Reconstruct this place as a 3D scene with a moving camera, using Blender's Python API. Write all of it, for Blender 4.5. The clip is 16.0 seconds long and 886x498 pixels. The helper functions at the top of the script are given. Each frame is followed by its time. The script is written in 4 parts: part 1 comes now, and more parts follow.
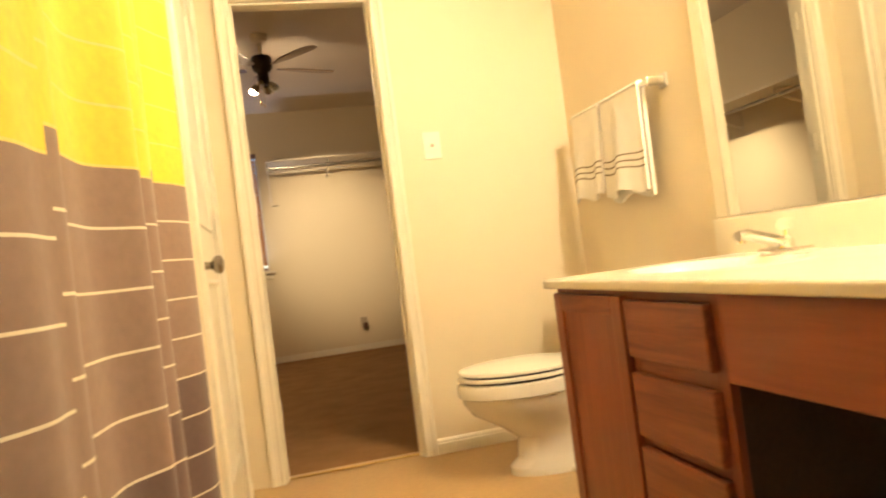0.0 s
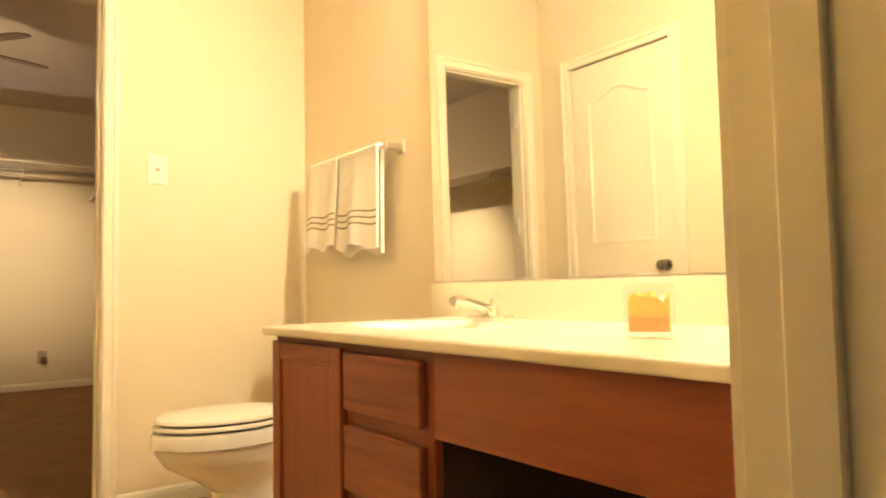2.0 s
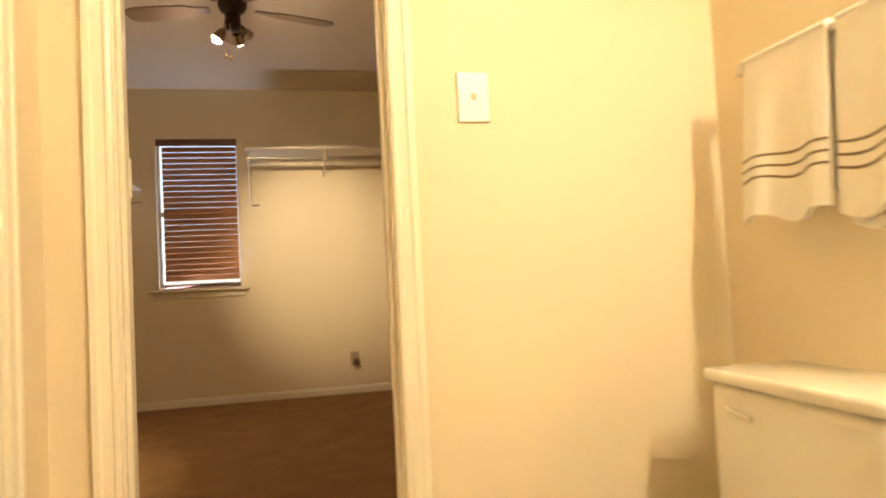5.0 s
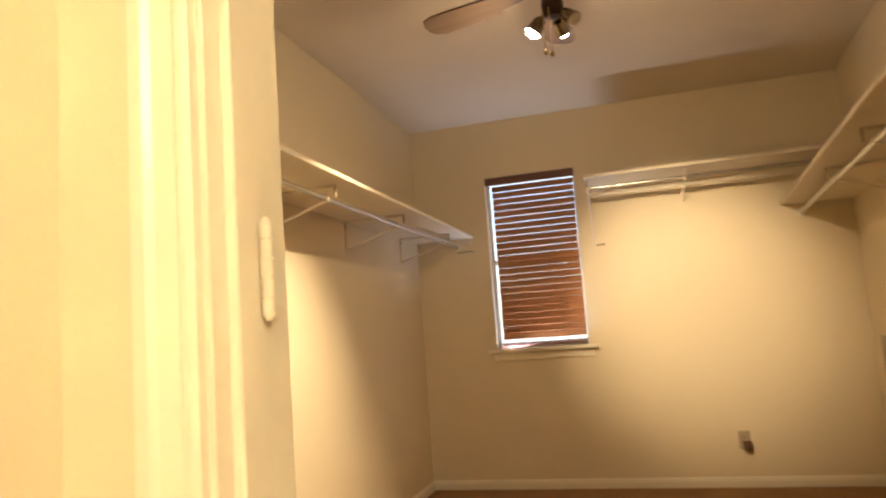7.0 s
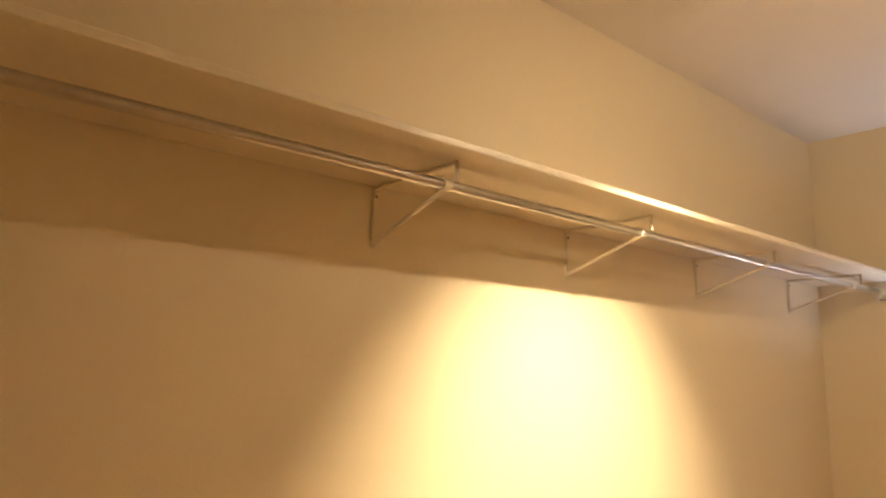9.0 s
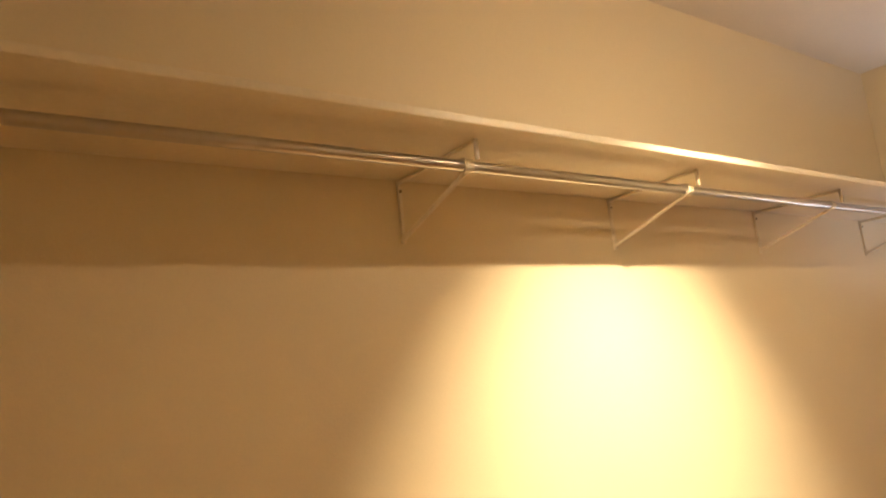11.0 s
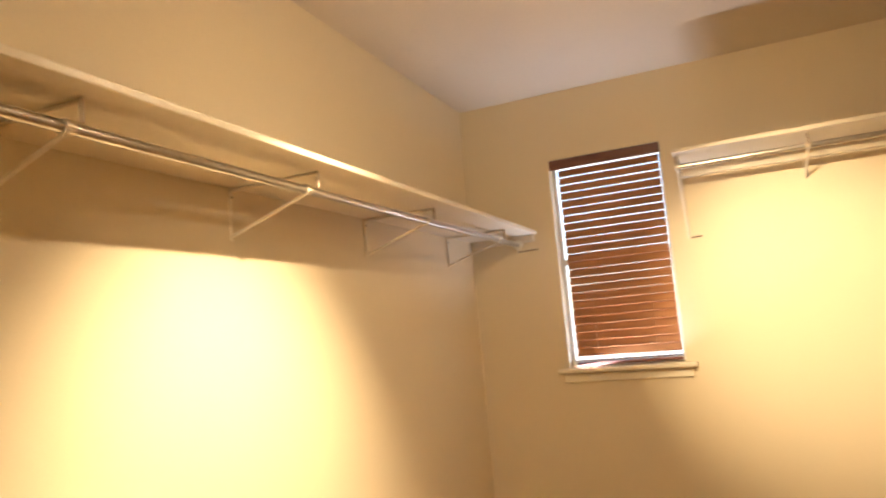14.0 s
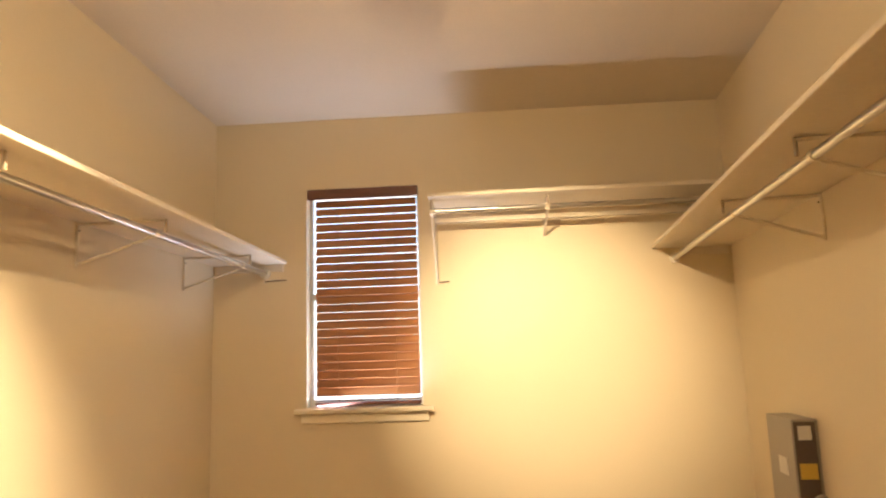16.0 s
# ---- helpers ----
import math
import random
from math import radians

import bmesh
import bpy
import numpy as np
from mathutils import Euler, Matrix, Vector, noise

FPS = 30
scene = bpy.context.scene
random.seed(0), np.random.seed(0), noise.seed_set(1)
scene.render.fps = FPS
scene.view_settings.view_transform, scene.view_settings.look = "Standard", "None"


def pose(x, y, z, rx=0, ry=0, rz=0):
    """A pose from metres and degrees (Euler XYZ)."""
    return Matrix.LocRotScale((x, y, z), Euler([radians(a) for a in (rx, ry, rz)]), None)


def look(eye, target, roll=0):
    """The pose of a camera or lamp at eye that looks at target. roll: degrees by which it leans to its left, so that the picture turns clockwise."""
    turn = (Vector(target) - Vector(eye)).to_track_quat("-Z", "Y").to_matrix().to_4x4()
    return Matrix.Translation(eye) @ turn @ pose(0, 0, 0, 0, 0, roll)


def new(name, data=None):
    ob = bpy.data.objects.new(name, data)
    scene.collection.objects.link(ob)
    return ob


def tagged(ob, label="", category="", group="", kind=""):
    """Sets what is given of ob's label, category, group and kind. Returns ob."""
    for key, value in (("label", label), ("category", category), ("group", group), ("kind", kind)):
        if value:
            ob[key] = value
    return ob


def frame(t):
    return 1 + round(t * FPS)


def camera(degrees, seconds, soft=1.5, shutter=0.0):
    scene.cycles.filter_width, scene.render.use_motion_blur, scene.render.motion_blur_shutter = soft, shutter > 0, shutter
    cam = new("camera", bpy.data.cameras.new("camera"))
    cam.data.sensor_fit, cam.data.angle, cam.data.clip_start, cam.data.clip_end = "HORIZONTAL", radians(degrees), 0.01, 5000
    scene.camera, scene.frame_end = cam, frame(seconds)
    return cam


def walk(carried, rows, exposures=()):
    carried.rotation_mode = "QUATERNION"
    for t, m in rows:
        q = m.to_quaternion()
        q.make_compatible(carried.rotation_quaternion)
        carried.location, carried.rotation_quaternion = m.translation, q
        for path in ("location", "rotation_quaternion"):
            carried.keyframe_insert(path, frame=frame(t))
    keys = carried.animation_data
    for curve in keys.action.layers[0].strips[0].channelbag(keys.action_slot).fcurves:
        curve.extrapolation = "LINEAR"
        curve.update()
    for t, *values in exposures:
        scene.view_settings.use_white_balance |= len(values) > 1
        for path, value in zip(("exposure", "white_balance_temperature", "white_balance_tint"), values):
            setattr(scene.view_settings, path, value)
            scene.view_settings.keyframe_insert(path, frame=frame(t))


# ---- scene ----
cam = camera(65.6, 16.0, soft=2.0, shutter=0.5)
PATH = [
    (0, (0.069, -3.053, 0.867), (0.54, -1.109, 0.897), -7.3),
    (0.5, (0.068, -3.051, 0.866), (0.725, -1.163, 0.931), -4.5),
    (1, (0.063, -3.037, 0.863), (0.879, -1.213, 0.939), -2.5),
    (1.5, (0.061, -3.033, 0.863), (1.063, -1.305, 0.962), -0.9),
    (2, (0.059, -3.029, 0.862), (1.252, -1.429, 0.979), -1.1),
    (2.5, (0.062, -3.009, 0.864), (1.303, -1.445, 0.972), -0.9),
    (3, (0.13, -2.917, 0.852), (1.425, -1.394, 0.918), -1.5),
    (3.5, (0.245, -2.69, 0.856), (1.243, -0.955, 0.899), -2.1),
    (4, (0.32, -2.368, 0.836), (1.025, -0.497, 0.91), -2.1),
    (4.2, (0.354, -2.206, 0.832), (0.975, -0.307, 0.948), -2.2),
    (6.3, (0.345, -0.9, 1.185), (0.348, 1.1, 1.223), -5.6),
    (6.5, (0.357, -0.803, 1.164), (0.182, 1.187, 1.265), -5.4),
    (7, (0.331, -0.486, 1.148), (-0.196, 1.429, 1.379), -4.2),
    (7.5, (0.389, -0.357, 1.137), (-0.219, 1.523, 1.446), -2.5),
    (8, (0.387, -0.104, 1.179), (-0.381, 1.715, 1.498), -1.5),
    (8.5, (0.373, 0.131, 1.258), (-0.8, 1.716, 1.591), 0.3),
    (9, (0.368, 0.244, 1.281), (-1.132, 1.52, 1.627), 1.2),
    (11.5, (0.298, 0.352, 1.259), (-1.278, 1.529, 1.619), -7.3),
    (12, (0.268, 0.355, 1.26), (-1.175, 1.701, 1.584), -8.0),
    (12.5, (0.318, 0.362, 1.249), (-1.059, 1.781, 1.55), -7.5),
    (13, (0.325, 0.362, 1.247), (-0.92, 1.903, 1.534), -7.1),
    (13.5, (0.334, 0.361, 1.247), (-0.7, 2.053, 1.507), -5.6),
    (14, (0.333, 0.365, 1.253), (-0.453, 2.188, 1.491), -5.0),
    (14.5, (0.368, 0.354, 1.233), (-0.243, 2.242, 1.481), -4.1),
    (15, (0.343, 0.37, 1.243), (-0.038, 2.319, 1.484), -3.6),
    (15.5, (0.336, 0.429, 1.241), (0.116, 2.397, 1.524), -2.7),
    (16, (0.36, 0.546, 1.227), (0.239, 2.517, 1.541), -1.9),
]
walk(cam, [(t, look(eye, target, roll)) for t, eye, target, roll in PATH],
     [(0, 1.5), (4.2, 1.5), (6.3, 1.6), (7, 1.8), (7.5, 2.05), (8.2, 2.3), (9, 2.4), (16, 2.4)])

# ---- world and exposure ----
world = bpy.data.worlds.new("sky")
scene.world = world
world.use_nodes = True
wn = world.node_tree.nodes
sky = wn.new("ShaderNodeTexSky")
sky.sky_type = "NISHITA"
sky.sun_disc = False
sky.sun_elevation, sky.sun_rotation = radians(53), radians(98)
wn["Background"].inputs["Strength"].default_value = 0.15
world.node_tree.links.new(sky.outputs["Color"], wn["Background"].inputs["Color"])
sun = new("sun", bpy.data.lights.new("sun", "SUN"))
sun.data.energy, sun.data.angle, sun.data.color = 5.0, radians(0.5), (1, 0.95, 0.88)
sun.matrix_world = look((0, 0, 30), (-22, 4, 0))

BULB = (1.0, 0.76, 0.46)


# ---- plan ----
T = 0.125                      # wall thickness
XR, XL = 1.497, -0.15          # bathroom side walls
YF = -2.735                    # bathroom front wall, inner face
HB = 2.64                      # bathroom ceiling
CL, CR, CY, HC = -1.21, 1.722, 4.405, 2.645   # closet walls and ceiling
DW, DH = 0.602, 2.09           # closet doorway
EX0, EX1, EH = -0.20, 0.562, 2.06  # entry doorway
WX0, WX1, WZ0, WZ1 = -0.665, -0.012, 0.975, 2.225  # window opening
ZC = 0.769                     # vanity top
XC = 0.815                     # vanity top's front edge
MB = 0.887                     # mirror's lower edge


# ---- materials ----
def material(name, color, rough=0.5, metal=0.0, vary=0.06, scale=6.0, grain=90.0, bump=0.0, spec=0.5):
    m = bpy.data.materials.new(name)
    m.use_nodes = True
    n, l = m.node_tree.nodes, m.node_tree.links
    b = n["Principled BSDF"]
    b.inputs["Roughness"].default_value = rough
    b.inputs["Metallic"].default_value = metal
    b.inputs["Specular IOR Level"].default_value = spec
    tc = n.new("ShaderNodeTexCoord")
    big, fine = n.new("ShaderNodeTexNoise"), n.new("ShaderNodeTexNoise")
    big.inputs["Scale"].default_value, fine.inputs["Scale"].default_value = scale, grain
    big.inputs["Detail"].default_value = 4
    for t in (big, fine):
        l.new(tc.outputs["Object"], t.inputs["Vector"])
    mix = n.new("ShaderNodeMath")
    mix.operation = "ADD"
    l.new(big.outputs["Fac"], mix.inputs[0])
    l.new(fine.outputs["Fac"], mix.inputs[1])
    ramp = n.new("ShaderNodeMapRange")
    ramp.inputs["From Min"].default_value, ramp.inputs["From Max"].default_value = 0.6, 1.4
    ramp.inputs["To Min"].default_value, ramp.inputs["To Max"].default_value = 1 - vary, 1 + vary
    l.new(mix.outputs[0], ramp.inputs["Value"])
    mul = n.new("ShaderNodeVectorMath")
    mul.operation = "SCALE"
    mul.inputs[0].default_value = color
    l.new(ramp.outputs[0], mul.inputs["Scale"])
    l.new(mul.outputs[0], b.inputs["Base Color"])
    if bump:
        bn = n.new("ShaderNodeBump")
        bn.inputs["Strength"].default_value = bump
        bn.inputs["Distance"].default_value = 0.004
        l.new(fine.outputs["Fac"], bn.inputs["Height"])
        l.new(bn.outputs[0], b.inputs["Normal"])
    return m


def wood(name, dark, light, axis, rough=0.35, stretch=14.0):
    """Oak-like grain that runs along the axis."""
    m = bpy.data.materials.new(name)
    m.use_nodes = True
    n, l = m.node_tree.nodes, m.node_tree.links
    b = n["Principled BSDF"]
    b.inputs["Roughness"].default_value = rough
    tc, mp = n.new("ShaderNodeTexCoord"), n.new("ShaderNodeMapping")
    mp.inputs["Scale"].default_value = [1.0 if i == axis else stretch for i in range(3)]
    info = n.new("ShaderNodeObjectInfo")
    add = n.new("ShaderNodeVectorMath")
    l.new(tc.outputs["Object"], add.inputs[0])
    sc = n.new("ShaderNodeMath")
    sc.operation = "MULTIPLY"
    sc.inputs[1].default_value = 7.0
    l.new(info.outputs["Random"], sc.inputs[0])
    l.new(sc.outputs[0], add.inputs[1])
    l.new(add.outputs[0], mp.inputs["Vector"])
    big, fine = n.new("ShaderNodeTexNoise"), n.new("ShaderNodeTexNoise")
    big.inputs["Scale"].default_value, big.inputs["Detail"].default_value = 2.2, 3
    big.inputs["Distortion"].default_value = 1.2
    fine.inputs["Scale"].default_value, fine.inputs["Detail"].default_value = 14, 5
    l.new(mp.outputs[0], big.inputs["Vector"])
    l.new(mp.outputs[0], fine.inputs["Vector"])
    wv = n.new("ShaderNodeMath")
    wv.operation = "MULTIPLY_ADD"
    wv.inputs[1].default_value, wv.inputs[2].default_value = 0.28, 0.11
    l.new(fine.outputs["Fac"], wv.inputs[0])
    sm = n.new("ShaderNodeMath")
    l.new(big.outputs["Fac"], sm.inputs[0])
    l.new(wv.outputs[0], sm.inputs[1])
    ramp = n.new("ShaderNodeValToRGB")
    ramp.color_ramp.elements[0].position, ramp.color_ramp.elements[1].position = 0.55, 0.95
    ramp.color_ramp.elements[0].color, ramp.color_ramp.elements[1].color = (*dark, 1), (*light, 1)
    l.new(sm.outputs[0], ramp.inputs["Fac"])
    l.new(ramp.outputs["Color"], b.inputs["Base Color"])
    bn = n.new("ShaderNodeBump")
    bn.inputs["Strength"].default_value, bn.inputs["Distance"].default_value = 0.25, 0.001
    l.new(fine.outputs["Fac"], bn.inputs["Height"])
    l.new(bn.outputs[0], b.inputs["Normal"])
    return m


def glow(name, color, strength):
    m = bpy.data.materials.new(name)
    m.use_nodes = True
    b = m.node_tree.nodes["Principled BSDF"]
    b.inputs["Base Color"].default_value = (*color, 1)
    b.inputs["Emission Color"].default_value = (*color, 1)
    b.inputs["Emission Strength"].default_value = strength
    return m


def glass(name, color=(1, 1, 1), rough=0.0, ior=1.45):
    m = bpy.data.materials.new(name)
    m.use_nodes = True
    b = m.node_tree.nodes["Principled BSDF"]
    b.inputs["Base Color"].default_value = (*color, 1)
    b.inputs["Roughness"].default_value = rough
    b.inputs["Transmission Weight"].default_value = 1.0
    b.inputs["IOR"].default_value = ior
    return m


def curtain_cloth():
    """Woven blocks in white, yellow, taupe and dark taupe rows, stepped from column to column, with pale seams."""
    m = bpy.data.materials.new("curtain_cloth")
    m.use_nodes = True
    n, l = m.node_tree.nodes, m.node_tree.links
    b = n["Principled BSDF"]
    b.inputs["Roughness"].default_value = 0.75
    b.inputs["Sheen Weight"].default_value = 0.2

    def math_node(op, a, c=None, d=None):
        k = n.new("ShaderNodeMath")
        k.operation = op
        for i, v in enumerate((a, c, d)):
            if v is None:
                continue
            if isinstance(v, (int, float)):
                k.inputs[i].default_value = v
            else:
                l.new(v, k.inputs[i])
        return k.outputs[0]
    tc, sep = n.new("ShaderNodeTexCoord"), n.new("ShaderNodeSeparateXYZ")
    l.new(tc.outputs["UV"], sep.inputs[0])
    u, z = math_node("SUBTRACT", sep.outputs["X"], 0.06), sep.outputs["Y"]          # metres along the cloth, height
    col = math_node("FLOOR", math_node("DIVIDE", u, 0.41))
    step = math_node("MULTIPLY", col, -0.028)
    zz = math_node("ADD", math_node("ADD", z, 0.03), step)
    row = math_node("DIVIDE", math_node("SUBTRACT", zz, 0.0), 0.08)
    level = math_node("MULTIPLY", math_node("FLOOR", row), 0.08 / 2.2)
    ramp = n.new("ShaderNodeValToRGB")
    ramp.color_ramp.interpolation = "CONSTANT"
    e = ramp.color_ramp.elements
    e[0].position, e[0].color = 0.0, (0.125, 0.075, 0.062, 1)
    e[1].position, e[1].color = 0.63 / 2.2, (0.25, 0.16, 0.115, 1)
    k = e.new(1.03 / 2.2)
    k.color = (0.80, 0.58, 0.03, 1)
    k = e.new(1.47 / 2.2)
    k.color = (0.8, 0.78, 0.72, 1)
    l.new(level, ramp.inputs["Fac"])
    fr = math_node("FRACT", row)
    seam = math_node("MULTIPLY", math_node("LESS_THAN", fr, 0.045), math_node("MULTIPLY_ADD", math_node("LESS_THAN", zz, 1.03), 0.75, 0.25))
    weave = n.new("ShaderNodeTexNoise")
    weave.inputs["Scale"].default_value = 60
    l.new(tc.outputs["UV"], weave.inputs["Vector"])
    mixc = n.new("ShaderNodeMix")
    mixc.data_type = "RGBA"
    mixc.inputs["B"].default_value = (0.74, 0.66, 0.48, 1)
    l.new(seam, mixc.inputs["Factor"])
    l.new(ramp.outputs["Color"], mixc.inputs["A"])
    sc = n.new("ShaderNodeVectorMath")
    sc.operation = "SCALE"
    l.new(mixc.outputs["Result"], sc.inputs[0])
    l.new(math_node("MULTIPLY_ADD", weave.outputs["Fac"], 0.3, 0.85), sc.inputs["Scale"])
    l.new(sc.outputs[0], b.inputs["Base Color"])
    return m


WALL = material("wall_paint", (0.74, 0.64, 0.46), 0.6, vary=0.025, scale=1.2, grain=160, bump=0.12)
CEIL = material("ceiling_paint", (0.70, 0.62, 0.50), 0.8, vary=0.04, scale=1.5, grain=120, bump=0.25)
TRIM = material("trim_paint", (0.80, 0.74, 0.60), 0.32, vary=0.025, scale=3, grain=60, bump=0.03)
SHELF = material("shelf_paint", (0.74, 0.66, 0.52), 0.4, vary=0.05, scale=4, grain=70, bump=0.05)
CARPET = material("carpet_pile", (0.33, 0.19, 0.088), 0.95, vary=0.28, scale=5, grain=420, bump=0.9, spec=0.1)
VINYL = material("vinyl_floor", (0.47, 0.31, 0.14), 0.35, vary=0.10, scale=3, grain=45, bump=0.04)
CARCASS = wood("cabinet_wood", (0.235, 0.064, 0.026), (0.300, 0.085, 0.036), 2)
DRAWER = wood("drawer_wood", (0.170, 0.044, 0.018), (0.315, 0.092, 0.038), 1)
APRON = wood("apron_wood", (0.255, 0.070, 0.028), (0.325, 0.093, 0.038), 1)
# near-black brown: shade of the vanity's recesses put into the colour
INSIDE_SHADE = material("cabinet_inside_shade", (0.06, 0.03, 0.015), 0.8, vary=0.2)
MARBLE = material("cultured_marble", (0.82, 0.76, 0.62), 0.14, vary=0.03, scale=5, grain=20)
PORCELAIN = material("porcelain", (0.80, 0.76, 0.66), 0.08, vary=0.01)
SEAT = material("seat_plastic", (0.80, 0.76, 0.66), 0.2, vary=0.01)
CHROME = material("chrome", (0.78, 0.76, 0.72), 0.10, 1.0, vary=0.02)
STEEL = material("zinc_tube", (0.55, 0.53, 0.50), 0.28, 1.0, vary=0.08, grain=30)
NICKEL = material("worn_nickel", (0.36, 0.33, 0.28), 0.25, 1.0, vary=0.1)
SATIN = material("satin_nickel", (0.66, 0.62, 0.55), 0.3, 1.0, vary=0.05)
BRONZE = material("dark_bronze", (0.045, 0.032, 0.025), 0.35, 0.6, vary=0.15)
BLADE = wood("blade_wood", (0.20, 0.14, 0.095), (0.27, 0.19, 0.13), 0)
SLAT = wood("slat_wood", (0.32, 0.135, 0.052), (0.48, 0.22, 0.09), 0, 0.3)
VALANCE = wood("valance_wood", (0.13, 0.055, 0.04), (0.19, 0.085, 0.06), 0, 0.3)
TOWEL = material("terry_cloth", (0.84, 0.81, 0.74), 0.95, vary=0.04, scale=20, grain=500, bump=0.3, spec=0.1)
STRIPE = material("stripe_thread", (0.20, 0.15, 0.09), 0.9, vary=0.1)
PLATE = material("cover_plate", (0.80, 0.76, 0.64), 0.3, vary=0.01)
BEIGE = material("outlet_plate", (0.42, 0.34, 0.24), 0.4, vary=0.03)
DARK = material("dark_slot", (0.03, 0.025, 0.02), 0.6)
GREYBOX = material("grey_enamel", (0.36, 0.32, 0.26), 0.45, vary=0.05)
DARKBOX = material("dark_enamel", (0.10, 0.075, 0.06), 0.4, vary=0.1)
PAPER = material("white_label", (0.72, 0.69, 0.62), 0.7)
YELLOWLABEL = material("yellow_label", (0.65, 0.45, 0.08), 0.6)
BRONZEPLASTIC = material("brown_plastic", (0.14, 0.075, 0.045), 0.4, vary=0.05)
BRASS = material("threshold_brass", (0.62, 0.44, 0.18), 0.3, 1.0)
GROUND = material("garden_ground", (0.42, 0.40, 0.37), 0.9, vary=0.15, scale=0.6, grain=6)
VINYLFRAME = material("window_vinyl", (0.78, 0.77, 0.74), 0.3, vary=0.02)
FROSTED = material("frosted_bulb", (0.75, 0.72, 0.66), 0.35, vary=0.02)
CORD = material("blind_cord", (0.30, 0.16, 0.07), 0.8)
WAXTOP = material("yellow_wax", (0.95, 0.50, 0.05), 0.3, vary=0.15, scale=30, grain=90)
WAX = material("orange_wax", (0.93, 0.33, 0.025), 0.35, vary=0.25, scale=30, grain=90)
CLEAR = material("clear_glass", (0.9, 0.9, 0.86), 0.04, vary=0.0)
CLEAR.node_tree.nodes["Principled BSDF"].inputs["Alpha"].default_value = 0.09
PANE = glass("pane_glass")
CLOTH = curtain_cloth()
BULBGLOW = glow("bulb_glow", (1.0, 0.825, 0.565), 103.0)
SPOTGLOW = glow("spot_glow", (1.0, 0.74, 0.47), 180.0)
MIRROR = material("silvered_mirror", (0.86, 0.87, 0.82), 0.015, 1.0, vary=0.0)


# ---- mesh helpers ----
def done(name, bm, mat, parent=None, label="", smooth=False):
    me = bpy.data.meshes.new(name)
    bm.normal_update()
    bm.to_mesh(me)
    bm.free()
    me.materials.append(mat)
    if smooth:
        me.polygons.foreach_set("use_smooth", [True] * len(me.polygons))
        me.set_sharp_from_angle(angle=radians(38))
    ob = new(name, me)
    if parent is not None:
        ob.parent = parent
    if label:
        tagged(ob, label)
    return ob


def part(name, bm, mat, parent, label="", smooth=False):
    return done(name, bm, mat, parent, label, smooth)


def thing(name, label, category, group="", at=(0, 0, 0)):
    ob = new(name)
    ob.location = at
    ob.empty_display_size = 0.05
    return tagged(ob, label, category, group)


def box(x0, x1, y0, y1, z0, z1, bevel=0.0, bm=None, segments=1):
    b = bm or bmesh.new()
    g = bmesh.ops.create_cube(b, size=1.0)["verts"]
    bmesh.ops.scale(b, vec=(x1 - x0, y1 - y0, z1 - z0), verts=g)
    bmesh.ops.translate(b, vec=((x0 + x1) / 2, (y0 + y1) / 2, (z0 + z1) / 2), verts=g)
    if bevel:
        es = list({e for v in g for e in v.link_edges})
        bmesh.ops.bevel(b, geom=es, offset=bevel, segments=segments, affect="EDGES", profile=0.6)
    return b


def rod(p, q, r, bm=None, sides=14, r2=None):
    b = bm or bmesh.new()
    p, q = Vector(p), Vector(q)
    g = bmesh.ops.create_cone(b, cap_ends=True, segments=sides, radius1=r, radius2=r if r2 is None else r2, depth=(q - p).length)["verts"]
    turn = (q - p).to_track_quat("Z", "Y").to_matrix().to_4x4()
    bmesh.ops.transform(b, matrix=Matrix.Translation((p + q) / 2) @ turn, verts=g)
    return b


def ball(c, r, bm=None, scale=(1, 1, 1), sub=20):
    b = bm or bmesh.new()
    g = bmesh.ops.create_uvsphere(b, u_segments=sub, v_segments=sub // 2 + 2, radius=r)["verts"]
    bmesh.ops.transform(b, matrix=Matrix.Translation(c) @ Matrix.Diagonal((*scale, 1)), verts=g)
    return b


def lathe(profile, m=None, sides=28, bm=None):
    """Turns (radius, height) pairs round the z axis, then moves the result by m."""
    b = bm or bmesh.new()
    rings = []
    for r, z in profile:
        rings.append([b.verts.new((r * math.cos(2 * math.pi * i / sides), r * math.sin(2 * math.pi * i / sides), z)) for i in range(sides)])
    for a, c in zip(rings, rings[1:]):
        for i in range(sides):
            b.faces.new((a[i], a[(i + 1) % sides], c[(i + 1) % sides], c[i]))
    b.faces.new(rings[0][::-1])
    b.faces.new(rings[-1])
    if m is not None:
        bmesh.ops.transform(b, matrix=m, verts=[v for ring in rings for v in ring])
    return b


def loft(rings, cap=True):
    """A closed skin through rings of equally many points."""
    b = bmesh.new()
    vs = [[b.verts.new(p) for p in ring] for ring in rings]
    k = len(vs[0])
    for a, c in zip(vs, vs[1:]):
        for i in range(k):
            b.faces.new((a[i], a[(i + 1) % k], c[(i + 1) % k], c[i]))
    if cap:
        b.faces.new(vs[0][::-1])
        b.faces.new(vs[-1])
    return b


def structure(name, bm, mat, label, category=""):
    return tagged(done(name, bm, mat), label, category or name.split("_")[0], kind="structure")


# ---- shell ----
# the closet's east wall is out of square by a few degrees, turned about its far corner
SKEW = pose(CR, CY, 0, 0, 0, -4.3) @ pose(-CR, -CY, 0)
OUT = 0.125
